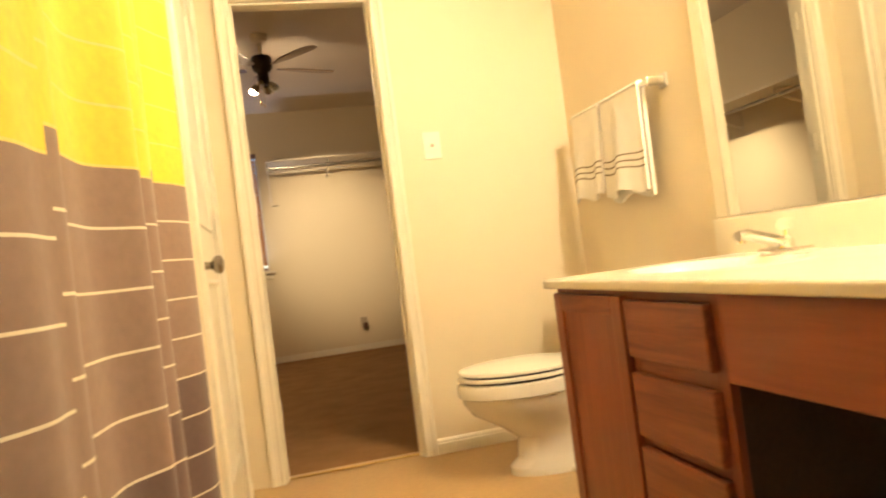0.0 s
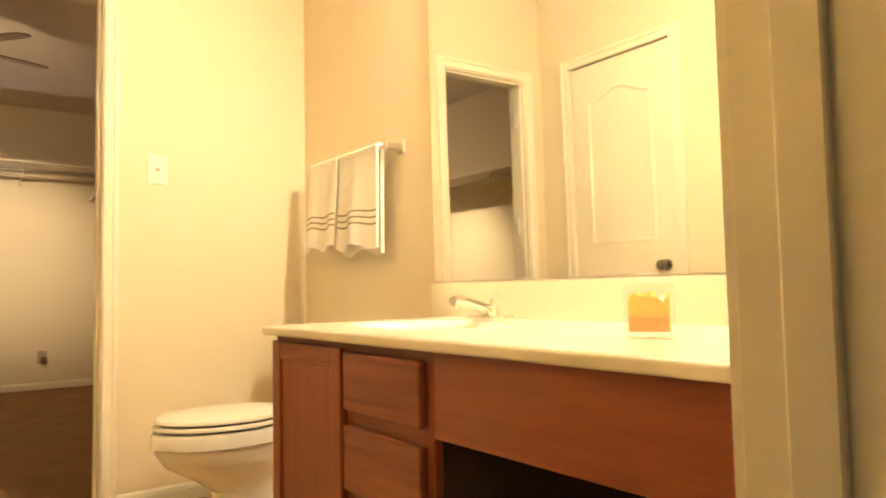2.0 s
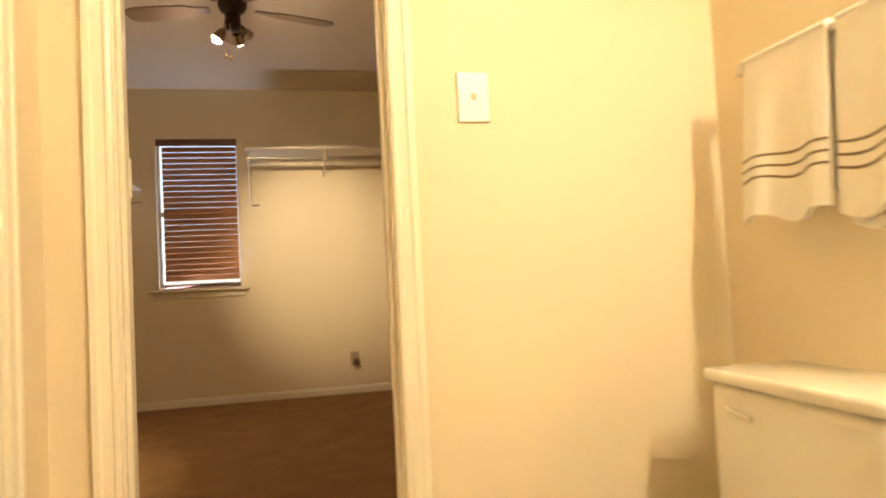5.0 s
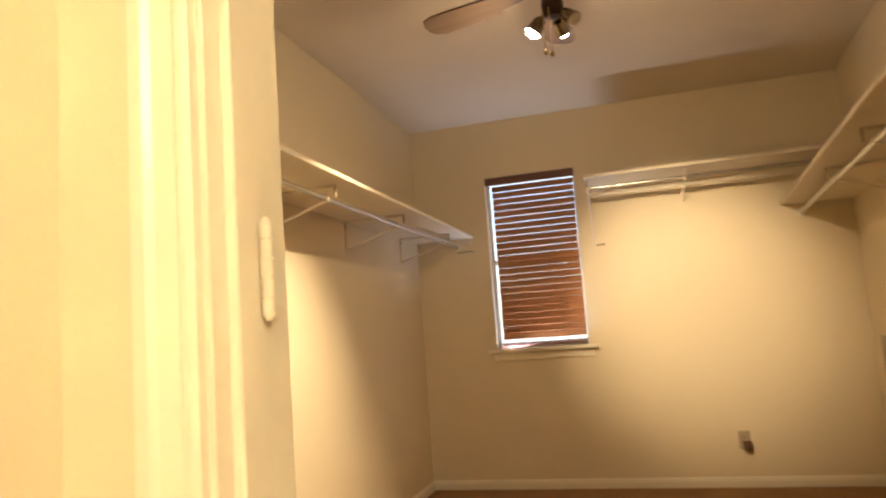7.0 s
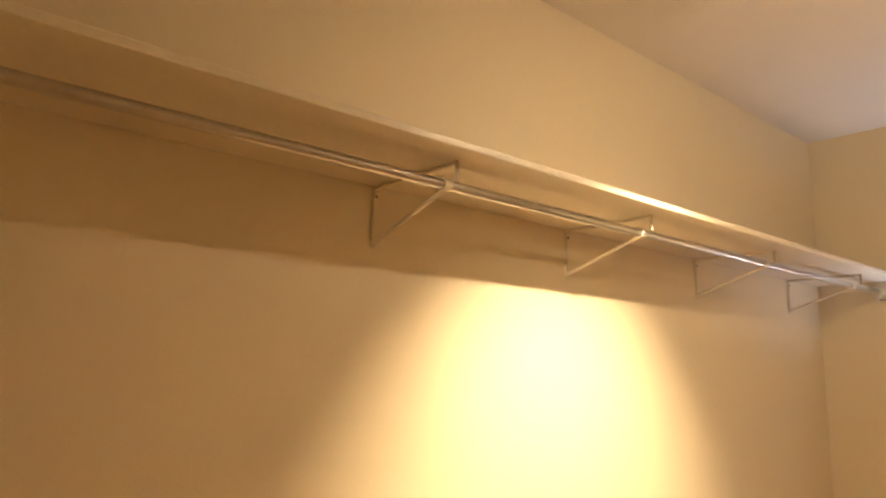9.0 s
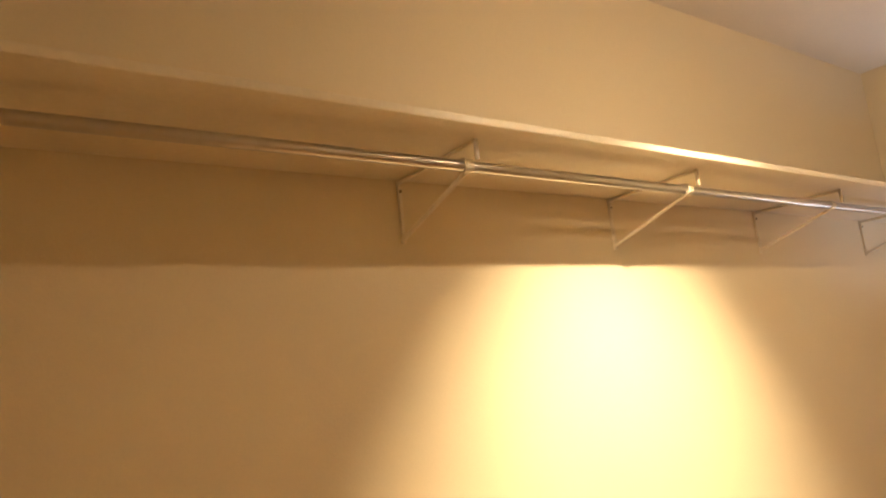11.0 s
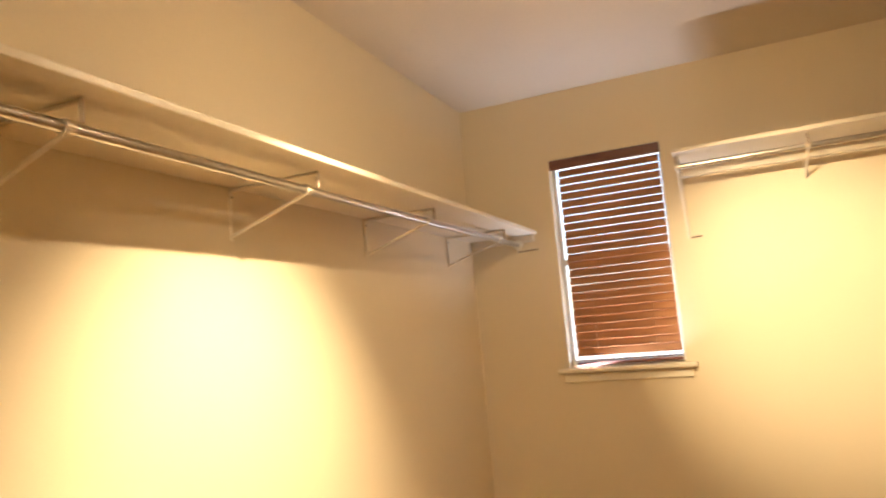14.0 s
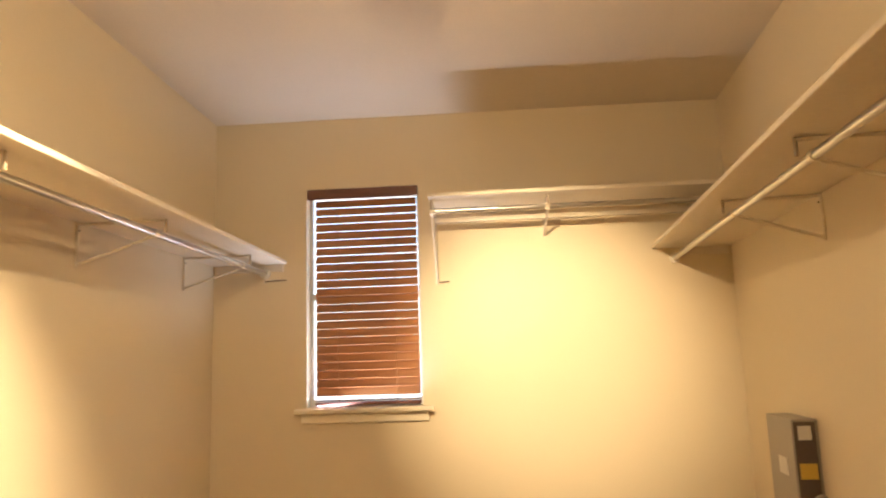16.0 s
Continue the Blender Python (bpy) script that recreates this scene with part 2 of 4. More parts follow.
# the wall between bathroom and closet, with its doorway
b = box(CL - OUT, -0.02, 0, T, 0, HC)
box(DW + 0.02, CR + OUT, 0, T, 0, HC, bm=b)
box(-0.02, DW + 0.02, 0, T, DH + 0.02, HC, bm=b)
structure("wall_closet_doorway", b, WALL, "cream painted wall with an open doorway to the closet", "wall")
b = box(XR, XR + OUT, YF - T, 0, 0, HB)
structure("wall_mirror_side", b, WALL, "cream painted wall behind the vanity and toilet", "wall")
b = box(XL - 0.11, XL, -1.25, -0.945, 0, HB)
box(XL - 0.11, XL, -0.235, 0, 0, HB, bm=b)
box(XL - 0.11, XL, -0.945, -0.235, 2.13, HB, bm=b)
structure("wall_linen_side", b, WALL, "cream painted wall with a closed panel door", "wall")
b = box(-0.95, XL - 0.11, -1.36, -1.25, 0, HB)
box(-1.06, -0.95, YF, -1.25, 0, HB, bm=b)
box(XL - 0.7, XL - 0.6, -1.25, 0, 0, HB, bm=b)
structure("wall_tub_alcove", b, WALL, "plain painted walls of the tub alcove", "wall")
b = box(-1.06, EX0 - 0.02, YF - T, YF, 0, HB)
box(EX1 + 0.02, XR, YF - T, YF, 0, HB, bm=b)
box(EX0 - 0.02, EX1 + 0.02, YF - T, YF, EH + 0.02, HB, bm=b)
structure("wall_entry", b, WALL, "painted wall with the open entry doorway", "wall")
b = box(-1.3, -1.2, -4.6, YF - T, 0, HB)
box(1.7, 1.8, -4.6, YF - T, 0, HB, bm=b)
box(-1.3, 1.8, -4.7, -4.6, 0, HB, bm=b)
structure("wall_outer_room", b, WALL, "plain painted walls of the outer room", "wall")
b = box(CL - OUT, CL, T, CY + 0.14, 0, HC)
structure("wall_closet_west", b, WALL, "warm cream painted closet wall under a long shelf", "wall")
b = box(CR, CR + OUT, T - 0.06, CY + 0.10, 0, HC)
structure("wall_closet_east", b, WALL, "warm cream painted closet wall with a shelf", "wall").matrix_world = SKEW
b = box(CL, WX0, CY, CY + 0.14, 0, HC)
box(WX1, CR, CY, CY + 0.14, 0, HC, bm=b)
box(WX0, WX1, CY, CY + 0.14, 0, WZ0, bm=b)
box(WX0, WX1, CY, CY + 0.14, WZ1, HC, bm=b)
structure("wall_closet_north", b, WALL, "warm cream painted closet wall round a narrow window", "wall")
structure("floor_bathroom", box(-1.06, XR, YF - T, T * 0.5, -0.1, 0), VINYL, "tan sheet vinyl bathroom floor", "floor")
structure("floor_closet", box(CL, CR, T * 0.5, CY, -0.1, 0.004), CARPET, "brown cut-pile closet carpet", "floor")
structure("floor_outer_room", box(-1.3, 1.8, -4.7, YF - T, -0.1, 0.002), CARPET, "brown cut-pile carpet", "floor")
structure("ceiling_bathroom", box(-1.06, XR, YF, 0, HB, HB + 0.1), CEIL, "plain painted bathroom ceiling", "ceiling")
structure("ceiling_closet", box(CL - OUT, CR + OUT, T, CY + 0.14, HC, HC + 0.1), CEIL, "plain painted closet ceiling", "ceiling")
structure("ceiling_outer_room", box(-1.3, 1.8, -4.7, YF, HB, HB + 0.1), CEIL, "plain painted ceiling", "ceiling")
structure("ground", box(-400, 400, CY + 0.2, 800, -0.5, -0.4), GROUND, "dry pale ground outside the window", "ground")
structure("threshold", box(0, DW, T * 0.5 - 0.02, T * 0.5 + 0.02, 0, 0.008, 0.003), BRASS, "thin brass carpet bar in the doorway", "threshold")


def baseboard(x0, y0, x1, y1, side):
    """A moulded skirting board along a wall line; side is the way into the room."""
    d = Vector((x1 - x0, y1 - y0, 0))
    n = Vector((side[0], side[1], 0))
    prof = ((0, 0), (0.014, 0), (0.014, 0.046), (0.011, 0.051), (0.011, 0.058), (0.006, 0.066), (0, 0.068))
    rings = [[Vector((x, y, 0)) + n * a + Vector((0, 0, h)) for a, h in prof] for x, y in ((x0, y0), (x1, y1))]
    b = loft(rings)
    bmesh.ops.recalc_face_normals(b, faces=b.faces)
    return structure("baseboard", b, TRIM, "cream painted moulded baseboard", "baseboard")


baseboard(DW + 0.066, 0, XR, 0, (0, -1))
baseboard(XR, 0, XR, -1.17, (-1, 0))
baseboard(XL, -0.066, XL, -0.18, (1, 0))
baseboard(XL, -1.0, XL, -1.25, (1, 0))
baseboard(CL, CY, CR, CY, (0, -1))
baseboard(CL, T, CL, CY - 0.014, (1, 0))
baseboard(CR, T, CR, CY - 0.014, (-1, 0)).matrix_world = SKEW
baseboard(CL + 0.014, T, -0.066, T, (0, 1))
baseboard(DW + 0.066, T, CR - 0.014, T, (0, 1))
baseboard(EX1 + 0.07, YF - T, 1.7, YF - T, (0, -1))


def casing_run(b, p, q, out, inward, w=0.058):
    """One stepped casing board from p to q: out is away from the wall, inward points to the opening."""
    p, q, out, inward = Vector(p), Vector(q), Vector(out), Vector(inward)
    prof = ((0, 0), (0, 0.011), (0.006, 0.014), (0.012, 0.014), (0.016, 0.011), (0.036, 0.013), (0.042, 0.018), (w - 0.003, 0.018), (w, 0.014), (w, 0))
    rings = [[c - inward * a + out * h for a, h in prof] for c in (p, q)]
    vs = [[b.verts.new(v) for v in r] for r in rings]
    k = len(prof)
    for i in range(k):
        b.faces.new((vs[0][i], vs[0][(i + 1) % k], vs[1][(i + 1) % k], vs[1][i]))
    b.faces.new(vs[0][::-1])
    b.faces.new(vs[1])


def door_trim(a0, a1, h, face, out, axis, label):
    """Casing on three sides of an opening. axis: which way the opening runs, 0 for x and 1 for y."""
    def v(a, z):
        return (a, face, z) if axis == 0 else (face, a, z)
    u = Vector((1, 0, 0)) if axis == 0 else Vector((0, 1, 0))
    root = tagged(new("trim"), label, "door casing", kind="structure")
    for p, q, i in ((v(a0, 0), v(a0, h + 0.058), u), (v(a1, 0), v(a1, h + 0.058), -u), (v(a0 + 0.0005, h), v(a1 - 0.0005, h), Vector((0, 0, -1)))):
        b = bmesh.new()
        casing_run(b, p, q, out, i)
        bmesh.ops.recalc_face_normals(b, faces=b.faces)
        part("casing_board", b, TRIM, root)
    return root


door_trim(-0.006, DW + 0.006, DH + 0.006, -0.0005, (0, -1, 0), 0, "cream painted stepped casing round the closet doorway")
door_trim(-0.006, DW + 0.006, DH + 0.006, T + 0.0005, (0, 1, 0), 0, "cream painted casing round the closet doorway")
door_trim(-0.94, -0.24, 2.125, XL + 0.0005, (1, 0, 0), 1, "cream painted casing round the panel door")
door_trim(EX0 - 0.006, EX1 + 0.006, EH + 0.006, YF + 0.0005, (0, 1, 0), 0, "cream painted casing round the entry doorway")
door_trim(EX0 - 0.006, EX1 + 0.006, EH + 0.006, YF - T - 0.0005, (0, -1, 0), 0, "cream painted casing round the entry doorway")


def hinge(x, y, z, into, root, leaf_on):
    """A butt hinge: a leaf flat on the jamb with rounded corners, three screws and a knuckle of five barrels."""
    sx = into
    b = box(min(x, x + sx * 0.003), max(x, x + sx * 0.003), min(y, y + leaf_on * 0.034), max(y, y + leaf_on * 0.034), z - 0.045, z + 0.045)
    es = [e for e in b.edges if abs(e.verts[0].co.x - e.verts[1].co.x) > 0.002 and all(abs(v.co.y - y) > 0.02 for v in e.verts)]
    bmesh.ops.bevel(b, geom=es, offset=0.012, segments=5, affect="EDGES")
    leaf = part("hinge_leaf", b, TRIM, root, "painted-over hinge leaf")
    for dz in (-0.028, 0.0, 0.028):
        part("screw", rod((x + sx * 0.0025, y + leaf_on * 0.021, z + dz), (x + sx * 0.0042, y + leaf_on * 0.021, z + dz), 0.0035, sides=10), TRIM, leaf)
    for k in range(5):
        part("knuckle", rod((x + sx * 0.007, y, z - 0.045 + k * 0.018 + 0.0006), (x + sx * 0.007, y, z - 0.027 + k * 0.018 - 0.0006), 0.0065, sides=12), TRIM, leaf)
    part("pin", rod((x + sx * 0.007, y, z - 0.048), (x + sx * 0.007, y, z + 0.048), 0.004, sides=10), TRIM, leaf)


def jambs(name, x0, x1, y0, y1, h, stop, label, hinges):
    root = tagged(new(name), label, "door frame", kind="structure")
    part("jamb", box(x0 - 0.02, x0, y0, y1, 0, h + 0.02, 0.001), TRIM, root)
    part("jamb", box(x1, x1 + 0.02, y0, y1, 0, h + 0.02, 0.001), TRIM, root)
    part("head_jamb", box(x0, x1, y0, y1, h, h + 0.02, 0.001), TRIM, root)
    part("stop", box(x0, x0 + 0.011, stop[0], stop[1], 0, h - 0.011, 0.002), TRIM, root)
    part("stop", box(x1 - 0.011, x1, stop[0], stop[1], 0, h - 0.011, 0.002), TRIM, root)
    part("stop", box(x0, x1, stop[0], stop[1], h - 0.011, h, 0.002), TRIM, root)
    for x, y, z, into, leaf_on in hinges:
        hinge(x, y, z, into, root, leaf_on)
    return root


jambs("door_frame_closet", 0, DW, 0.0, T, DH, (0.022, 0.056), "cream painted door frame with bare hinges and no door",
      [(0, 0.078, z, 1, 1) for z in (0.30, 1.215, 1.88)])
jambs("door_frame_entry", EX0, EX1, YF - T, YF, EH, (YF - 0.078, YF - 0.04), "cream painted entry door frame with bare hinges",
      [(EX1, YF - T - 0.002, z, -1, 1) for z in (0.28, 1.10, 1.84)])


# ---- linen door: one arched panel over a plain panel ----
def knob(root, x, y, z, d):
    k = part("door_knob", lathe([(0.031, 0), (0.032, 0.003), (0.028, 0.009), (0.012, 0.012), (0.011, 0.028), (0.016, 0.034), (0.026, 0.043), (0.029, 0.053), (0.026, 0.062), (0.014, 0.067), (0.003, 0.068)],
                                Matrix.Translation((x, y, z)) @ Matrix.Rotation(radians(90 * d), 4, "Y")), NICKEL, root, "worn nickel round knob", True)
    return k


def panel_door():
    root = tagged(new("door_linen"), "closed cream moulded panel door with arched top panel", "door", kind="structure")
    y0, y1, z1, x = -0.935, -0.245, 2.118, XL - 0.004
    part("door_leaf", box(x - 0.035, x, y0, y1, 0.012, z1, 0.002), TRIM, root)

    def moulding(zb, zt, arch):
        a, c = y0 + 0.125, y1 - 0.125
        pts = [(a, zb), (c, zb)]
        for i in range(15):
            s = i / 14
            pts.append((c + (a - c) * s, zt + arch * (0.5 - 0.5 * math.cos(2 * math.pi * s))))
        n = len(pts)
        cy, cz = (a + c) / 2, (zb + zt) / 2
        prof = ((0.0, 0.0), (0.006, 0.007), (0.014, 0.009), (0.022, 0.005), (0.026, 0.0))
        rings = []
        for off, h in prof:
            ring = []
            for i in range(n):
                p0, p1, p2 = Vector(pts[i - 1]), Vector(pts[i]), Vector(pts[(i + 1) % n])
                t = ((p1 - p0).normalized() + (p2 - p1).normalized()).normalized()
                nrm = Vector((-t.y, t.x))
                if nrm.dot(Vector((cy, cz)) - p1) < 0:
                    nrm = -nrm
                q = p1 + nrm * off
                ring.append((x + h, q.x, q.y))
            rings.append(ring)
        b = loft(rings, cap=False)
        bmesh.ops.recalc_face_normals(b, faces=b.faces)
        part("panel_moulding", b, TRIM, root, smooth=True)
    moulding(1.07, 1.90, 0.065)
    moulding(0.24, 0.90, 0.0)
    knob(root, x, -0.862, 0.938, 1)
    for z in (0.30, 1.10, 1.93):
        for k in range(5):
            part("knuckle", rod((XL + 0.007, y1 + 0.003, z - 0.045 + k * 0.018), (XL + 0.007, y1 + 0.003, z - 0.0275 + k * 0.018), 0.0065, sides=12), TRIM, root)
    for jy in (-0.94, -0.24):
        part("jamb", box(XL - 0.11, XL, jy - 0.005 if jy < -0.5 else jy, jy if jy < -0.5 else jy + 0.005, 0, 2.13), TRIM, root)
    return root


panel_door()


# ---- window with blind ----
def window():
    root = tagged(new("window_closet"), "narrow white vinyl window behind a wooden blind", "window", kind="structure")
    y = CY + 0.085
    for n, bx in (("frame_side", (WX0, WX0 + 0.018, WZ0, WZ1)), ("frame_side", (WX1 - 0.018, WX1, WZ0, WZ1)),
                  ("frame_rail", (WX0 + 0.018, WX1 - 0.018, WZ0, WZ0 + 0.04)), ("frame_rail", (WX0 + 0.018, WX1 - 0.018, WZ1 - 0.04, WZ1)),
                  ("meeting_rail", (WX0 + 0.018, WX1 - 0.018, 1.585, 1.62))):
        part(n, box(bx[0], bx[1], y, y + 0.05, bx[2], bx[3], 0.003), VINYLFRAME, root)
    for z0, z1 in ((WZ0 + 0.042, 1.583), (1.622, WZ1 - 0.042)):
        p = part("pane", box(WX0 + 0.020, WX1 - 0.020, y + 0.02, y + 0.024, z0, z1), PANE, root)
        p.visible_shadow = False
    part("window_sill", box(WX0 - 0.06, WX1 + 0.06, CY - 0.055, CY + 0.08, WZ0 - 0.026, WZ0 - 0.002, 0.006, segments=3), TRIM, root)
    part("apron", box(WX0 - 0.03, WX1 + 0.03, CY - 0.016, CY - 0.0005, WZ0 - 0.082, WZ0 - 0.027, 0.004), TRIM, root)


def blind():
    root = thing("wooden_blind", "brown wooden slat blind, lowered, slats tilted nearly shut", "blind")
    y = CY + 0.035
    x0, x1 = WX0 + 0.046, WX1 - 0.016
    part("valance", box(WX0 + 0.004, WX1 - 0.004, CY - 0.008, CY + 0.008, WZ1 - 0.062, WZ1 - 0.004, 0.004, segments=2), VALANCE, root, "dark stained wooden valance")
    part("headrail", box(WX0 + 0.006, WX1 - 0.006, CY + 0.012, CY + 0.06, WZ1 - 0.05, WZ1 - 0.006, 0.003), VALANCE, root)
    n, top, bottom = 24, WZ1 - 0.085, WZ0 + 0.085
    me = None
    rnd = random.Random(4)
    for i in range(n):
        z = top + (bottom - top) * i / (n - 1)
        if me is None:
            b = box(x0, x1, -0.025, 0.025, -0.002, 0.002, 0.0008)
            ob = part("slat", b, SLAT, root)
            me = ob.data
        else:
            ob = new("slat", me)
            ob.parent = root
        ob.location = (0, y, z)
        tilt = 66.5
        ob.rotation_euler = (radians(tilt + rnd.uniform(-2.5, 2.5)), 0, radians(rnd.uniform(-0.15, 0.15)))
    part("bottom_rail", box(x0, x1, y - 0.026, y + 0.026, WZ0 + 0.012, WZ0 + 0.03, 0.004, segments=2), VALANCE, root, "dark stained bottom rail")
    for x in (x0 + 0.13, x1 - 0.13):
        for dy in (-0.019, 0.019):
            part("ladder_cord", rod((x, y + dy, WZ0 + 0.03), (x, y + dy, WZ1 - 0.05), 0.0013, sides=6), CORD, root)
    return root


window()
blind()
day = new("window_daylight", bpy.data.lights.new("window_daylight", "AREA"))
day.data.shape, day.data.size, day.data.size_y = "RECTANGLE", 0.58, 0.02
day.data.spread = radians(120)
day.data.energy, day.data.color = 1.35, (0.74, 0.80, 1.0)
day.matrix_world = look(((WX0 + WX1) / 2, CY - 0.012, WZ0 + 0.008), ((WX0 + WX1) / 2 - 0.05, CY - 0.45, 2.6))


# ---- closet shelves, rods and brackets ----
def bracket(root, p_wall, p_rod, zt, zb, along):
    """A bent-steel shelf bracket: wall leg, arm under the shelf, diagonal strut and a hook round the rod."""
    pw, pr = Vector(p_wall), Vector(p_rod)
    a = Vector(along)
    d = (Vector((pr.x, pr.y, 0)) - Vector((pw.x, pw.y, 0))).normalized()
    foot, head, tip = Vector((pw.x, pw.y, zb)), Vector((pw.x, pw.y, zt)), Vector((pr.x, pr.y, zt)) + d * 0.045
    me = part("bracket", rod(foot + d * 0.004, head + d * 0.004, 0.007, sides=8), SHELF, root, "painted steel shelf bracket")
    part("arm", rod(head + d * 0.004 - Vector((0, 0, 0.006)), tip - Vector((0, 0, 0.006)), 0.006, sides=8), SHELF, me)
    part("strut", rod(foot + d * 0.006 + Vector((0, 0, 0.012)), Vector((pr.x, pr.y, pr.z - 0.012)), 0.006, sides=8), SHELF, me)
    part("hook", rod(pr - a * 0.012, pr + a * 0.012, 0.0185, sides=18), SHELF, me, "pale plastic rod clip")
    part("hanger", box(tip.x - 0.005, tip.x + 0.005, tip.y - 0.005, tip.y + 0.005, pr.z, zt, 0.002), BEIGE, me)
    part("screw", ball(head + d * 0.011 - Vector((0, 0, 0.03)), 0.0045, sub=8), NICKEL, me)
    part("screw", ball(foot + d * 0.011 + Vector((0, 0, 0.02)), 0.0045, sub=8), SHELF, me)


ZS = 1.812    # top of the side shelves
ZR = 1.737    # side rods
SD = 0.43     # shelf depth


def side_shelf(x, s, ys, name):
    """A painted shelf board on a wall at x with its rod; s is +1 when the room lies towards +x."""
    root = thing(name, "long cream painted board shelf on steel brackets", "closet shelf", "closet shelves")
    xa, xb = sorted((x, x + s * SD))
    part("board", box(xa, xb, T + 0.002, CY - 0.001, ZS - 0.02, ZS, 0.004, segments=2), SHELF, root)
    part("end_cleat", box(*sorted((x + s * 0.02, x + s * (SD - 0.02))), CY - 0.019, CY - 0.0005, ZS - 0.062, ZS - 0.0205, 0.002), SHELF, root)
    for y in ys:
        bracket(root, (x, y, 0), (x + s * 0.31, y, ZR), ZS - 0.022, 1.615, (0, 1, 0))
    return root


def closet_rod(p, q, label):
    root = thing("closet_rod", label, "closet rod", "closet rods")
    p, q = Vector(p), Vector(q)
    d = (q - p).normalized()
    part("tube", rod(p, q, 0.0138, sides=20), STEEL, root, smooth=True)
    part("inner_tube", rod(p + (q - p) * 0.62, q - d * 0.004, 0.0150, sides=20), STEEL, root, smooth=True)
    part("end_socket", rod(p, p + d * 0.014, 0.030, sides=20), PLATE, root)
    part("end_socket", rod(q - d * 0.014, q, 0.030, sides=20), PLATE, root)
    return root


def end_lug(root, x0, x1, z):
    """A thin painted support wire on the far wall below a shelf's end."""
    lug = part("end_lug", rod((x0, CY - 0.005, z), (x1, CY - 0.012, z + 0.003), 0.0045, sides=8), NICKEL, root)
    part("lug_pad", box(*sorted((x0 - 0.006, x0 + 0.006)), CY - 0.014, CY - 0.0005, z - 0.012, z + 0.026, 0.002), SHELF, lug)


BY = (1.325, 2.17, 3.06, 4.0)
west = side_shelf(CL, 1, BY, "wall_shelf")
east = side_shelf(CR, -1, (0.85, 1.62, 2.38, 3.15), "wall_shelf")
east.matrix_world = SKEW
closet_rod((CL + 0.31, T, ZR), (CL + 0.31, CY - 0.02, ZR), "long zinc-coated steel hanging rod under the shelf")
closet_rod((CR - 0.31, T, ZR), (CR - 0.31, CY - 0.02, ZR), "long zinc-coated steel hanging rod under the shelf").matrix_world = SKEW

end_lug(west, CL + 0.30, CL + 0.43, 1.695)
end_lug(east, CR - 0.30, CR - 0.43, 1.695)

# the short shelf beside the window hangs higher than the side ones
ZB = 2.075
back = thing("wall_shelf", "short cream painted shelf beside the window", "closet shelf", "closet shelves")
part("board", box(0.075, CR - 0.001, CY - 0.40, CY - 0.001, ZB - 0.02, ZB, 0.004, segments=2), SHELF, back)
part("cleat", box(0.09, CR - 0.001, CY - 0.019, CY - 0.0005, ZB - 0.085, ZB - 0.0205, 0.002), SHELF, back)
bracket(back, (0.70, CY, 0), (0.70, CY - 0.29, ZB - 0.075), ZB - 0.022, 1.885, (1, 0, 0))
bracket(back, (0.088, CY, 0), (0.088, CY - 0.29, ZB - 0.075), ZB - 0.022, 1.645, (1, 0, 0))
end_lug(back, 0.090, 0.155, 1.650)
closet_rod((0.083, CY - 0.29, ZB - 0.075), (CR, CY - 0.29, ZB - 0.075), "short shiny steel hanging rod beside the window")


# ---- ceiling fan with three spotlight heads ----
FX, FY = 0.135, 2.03


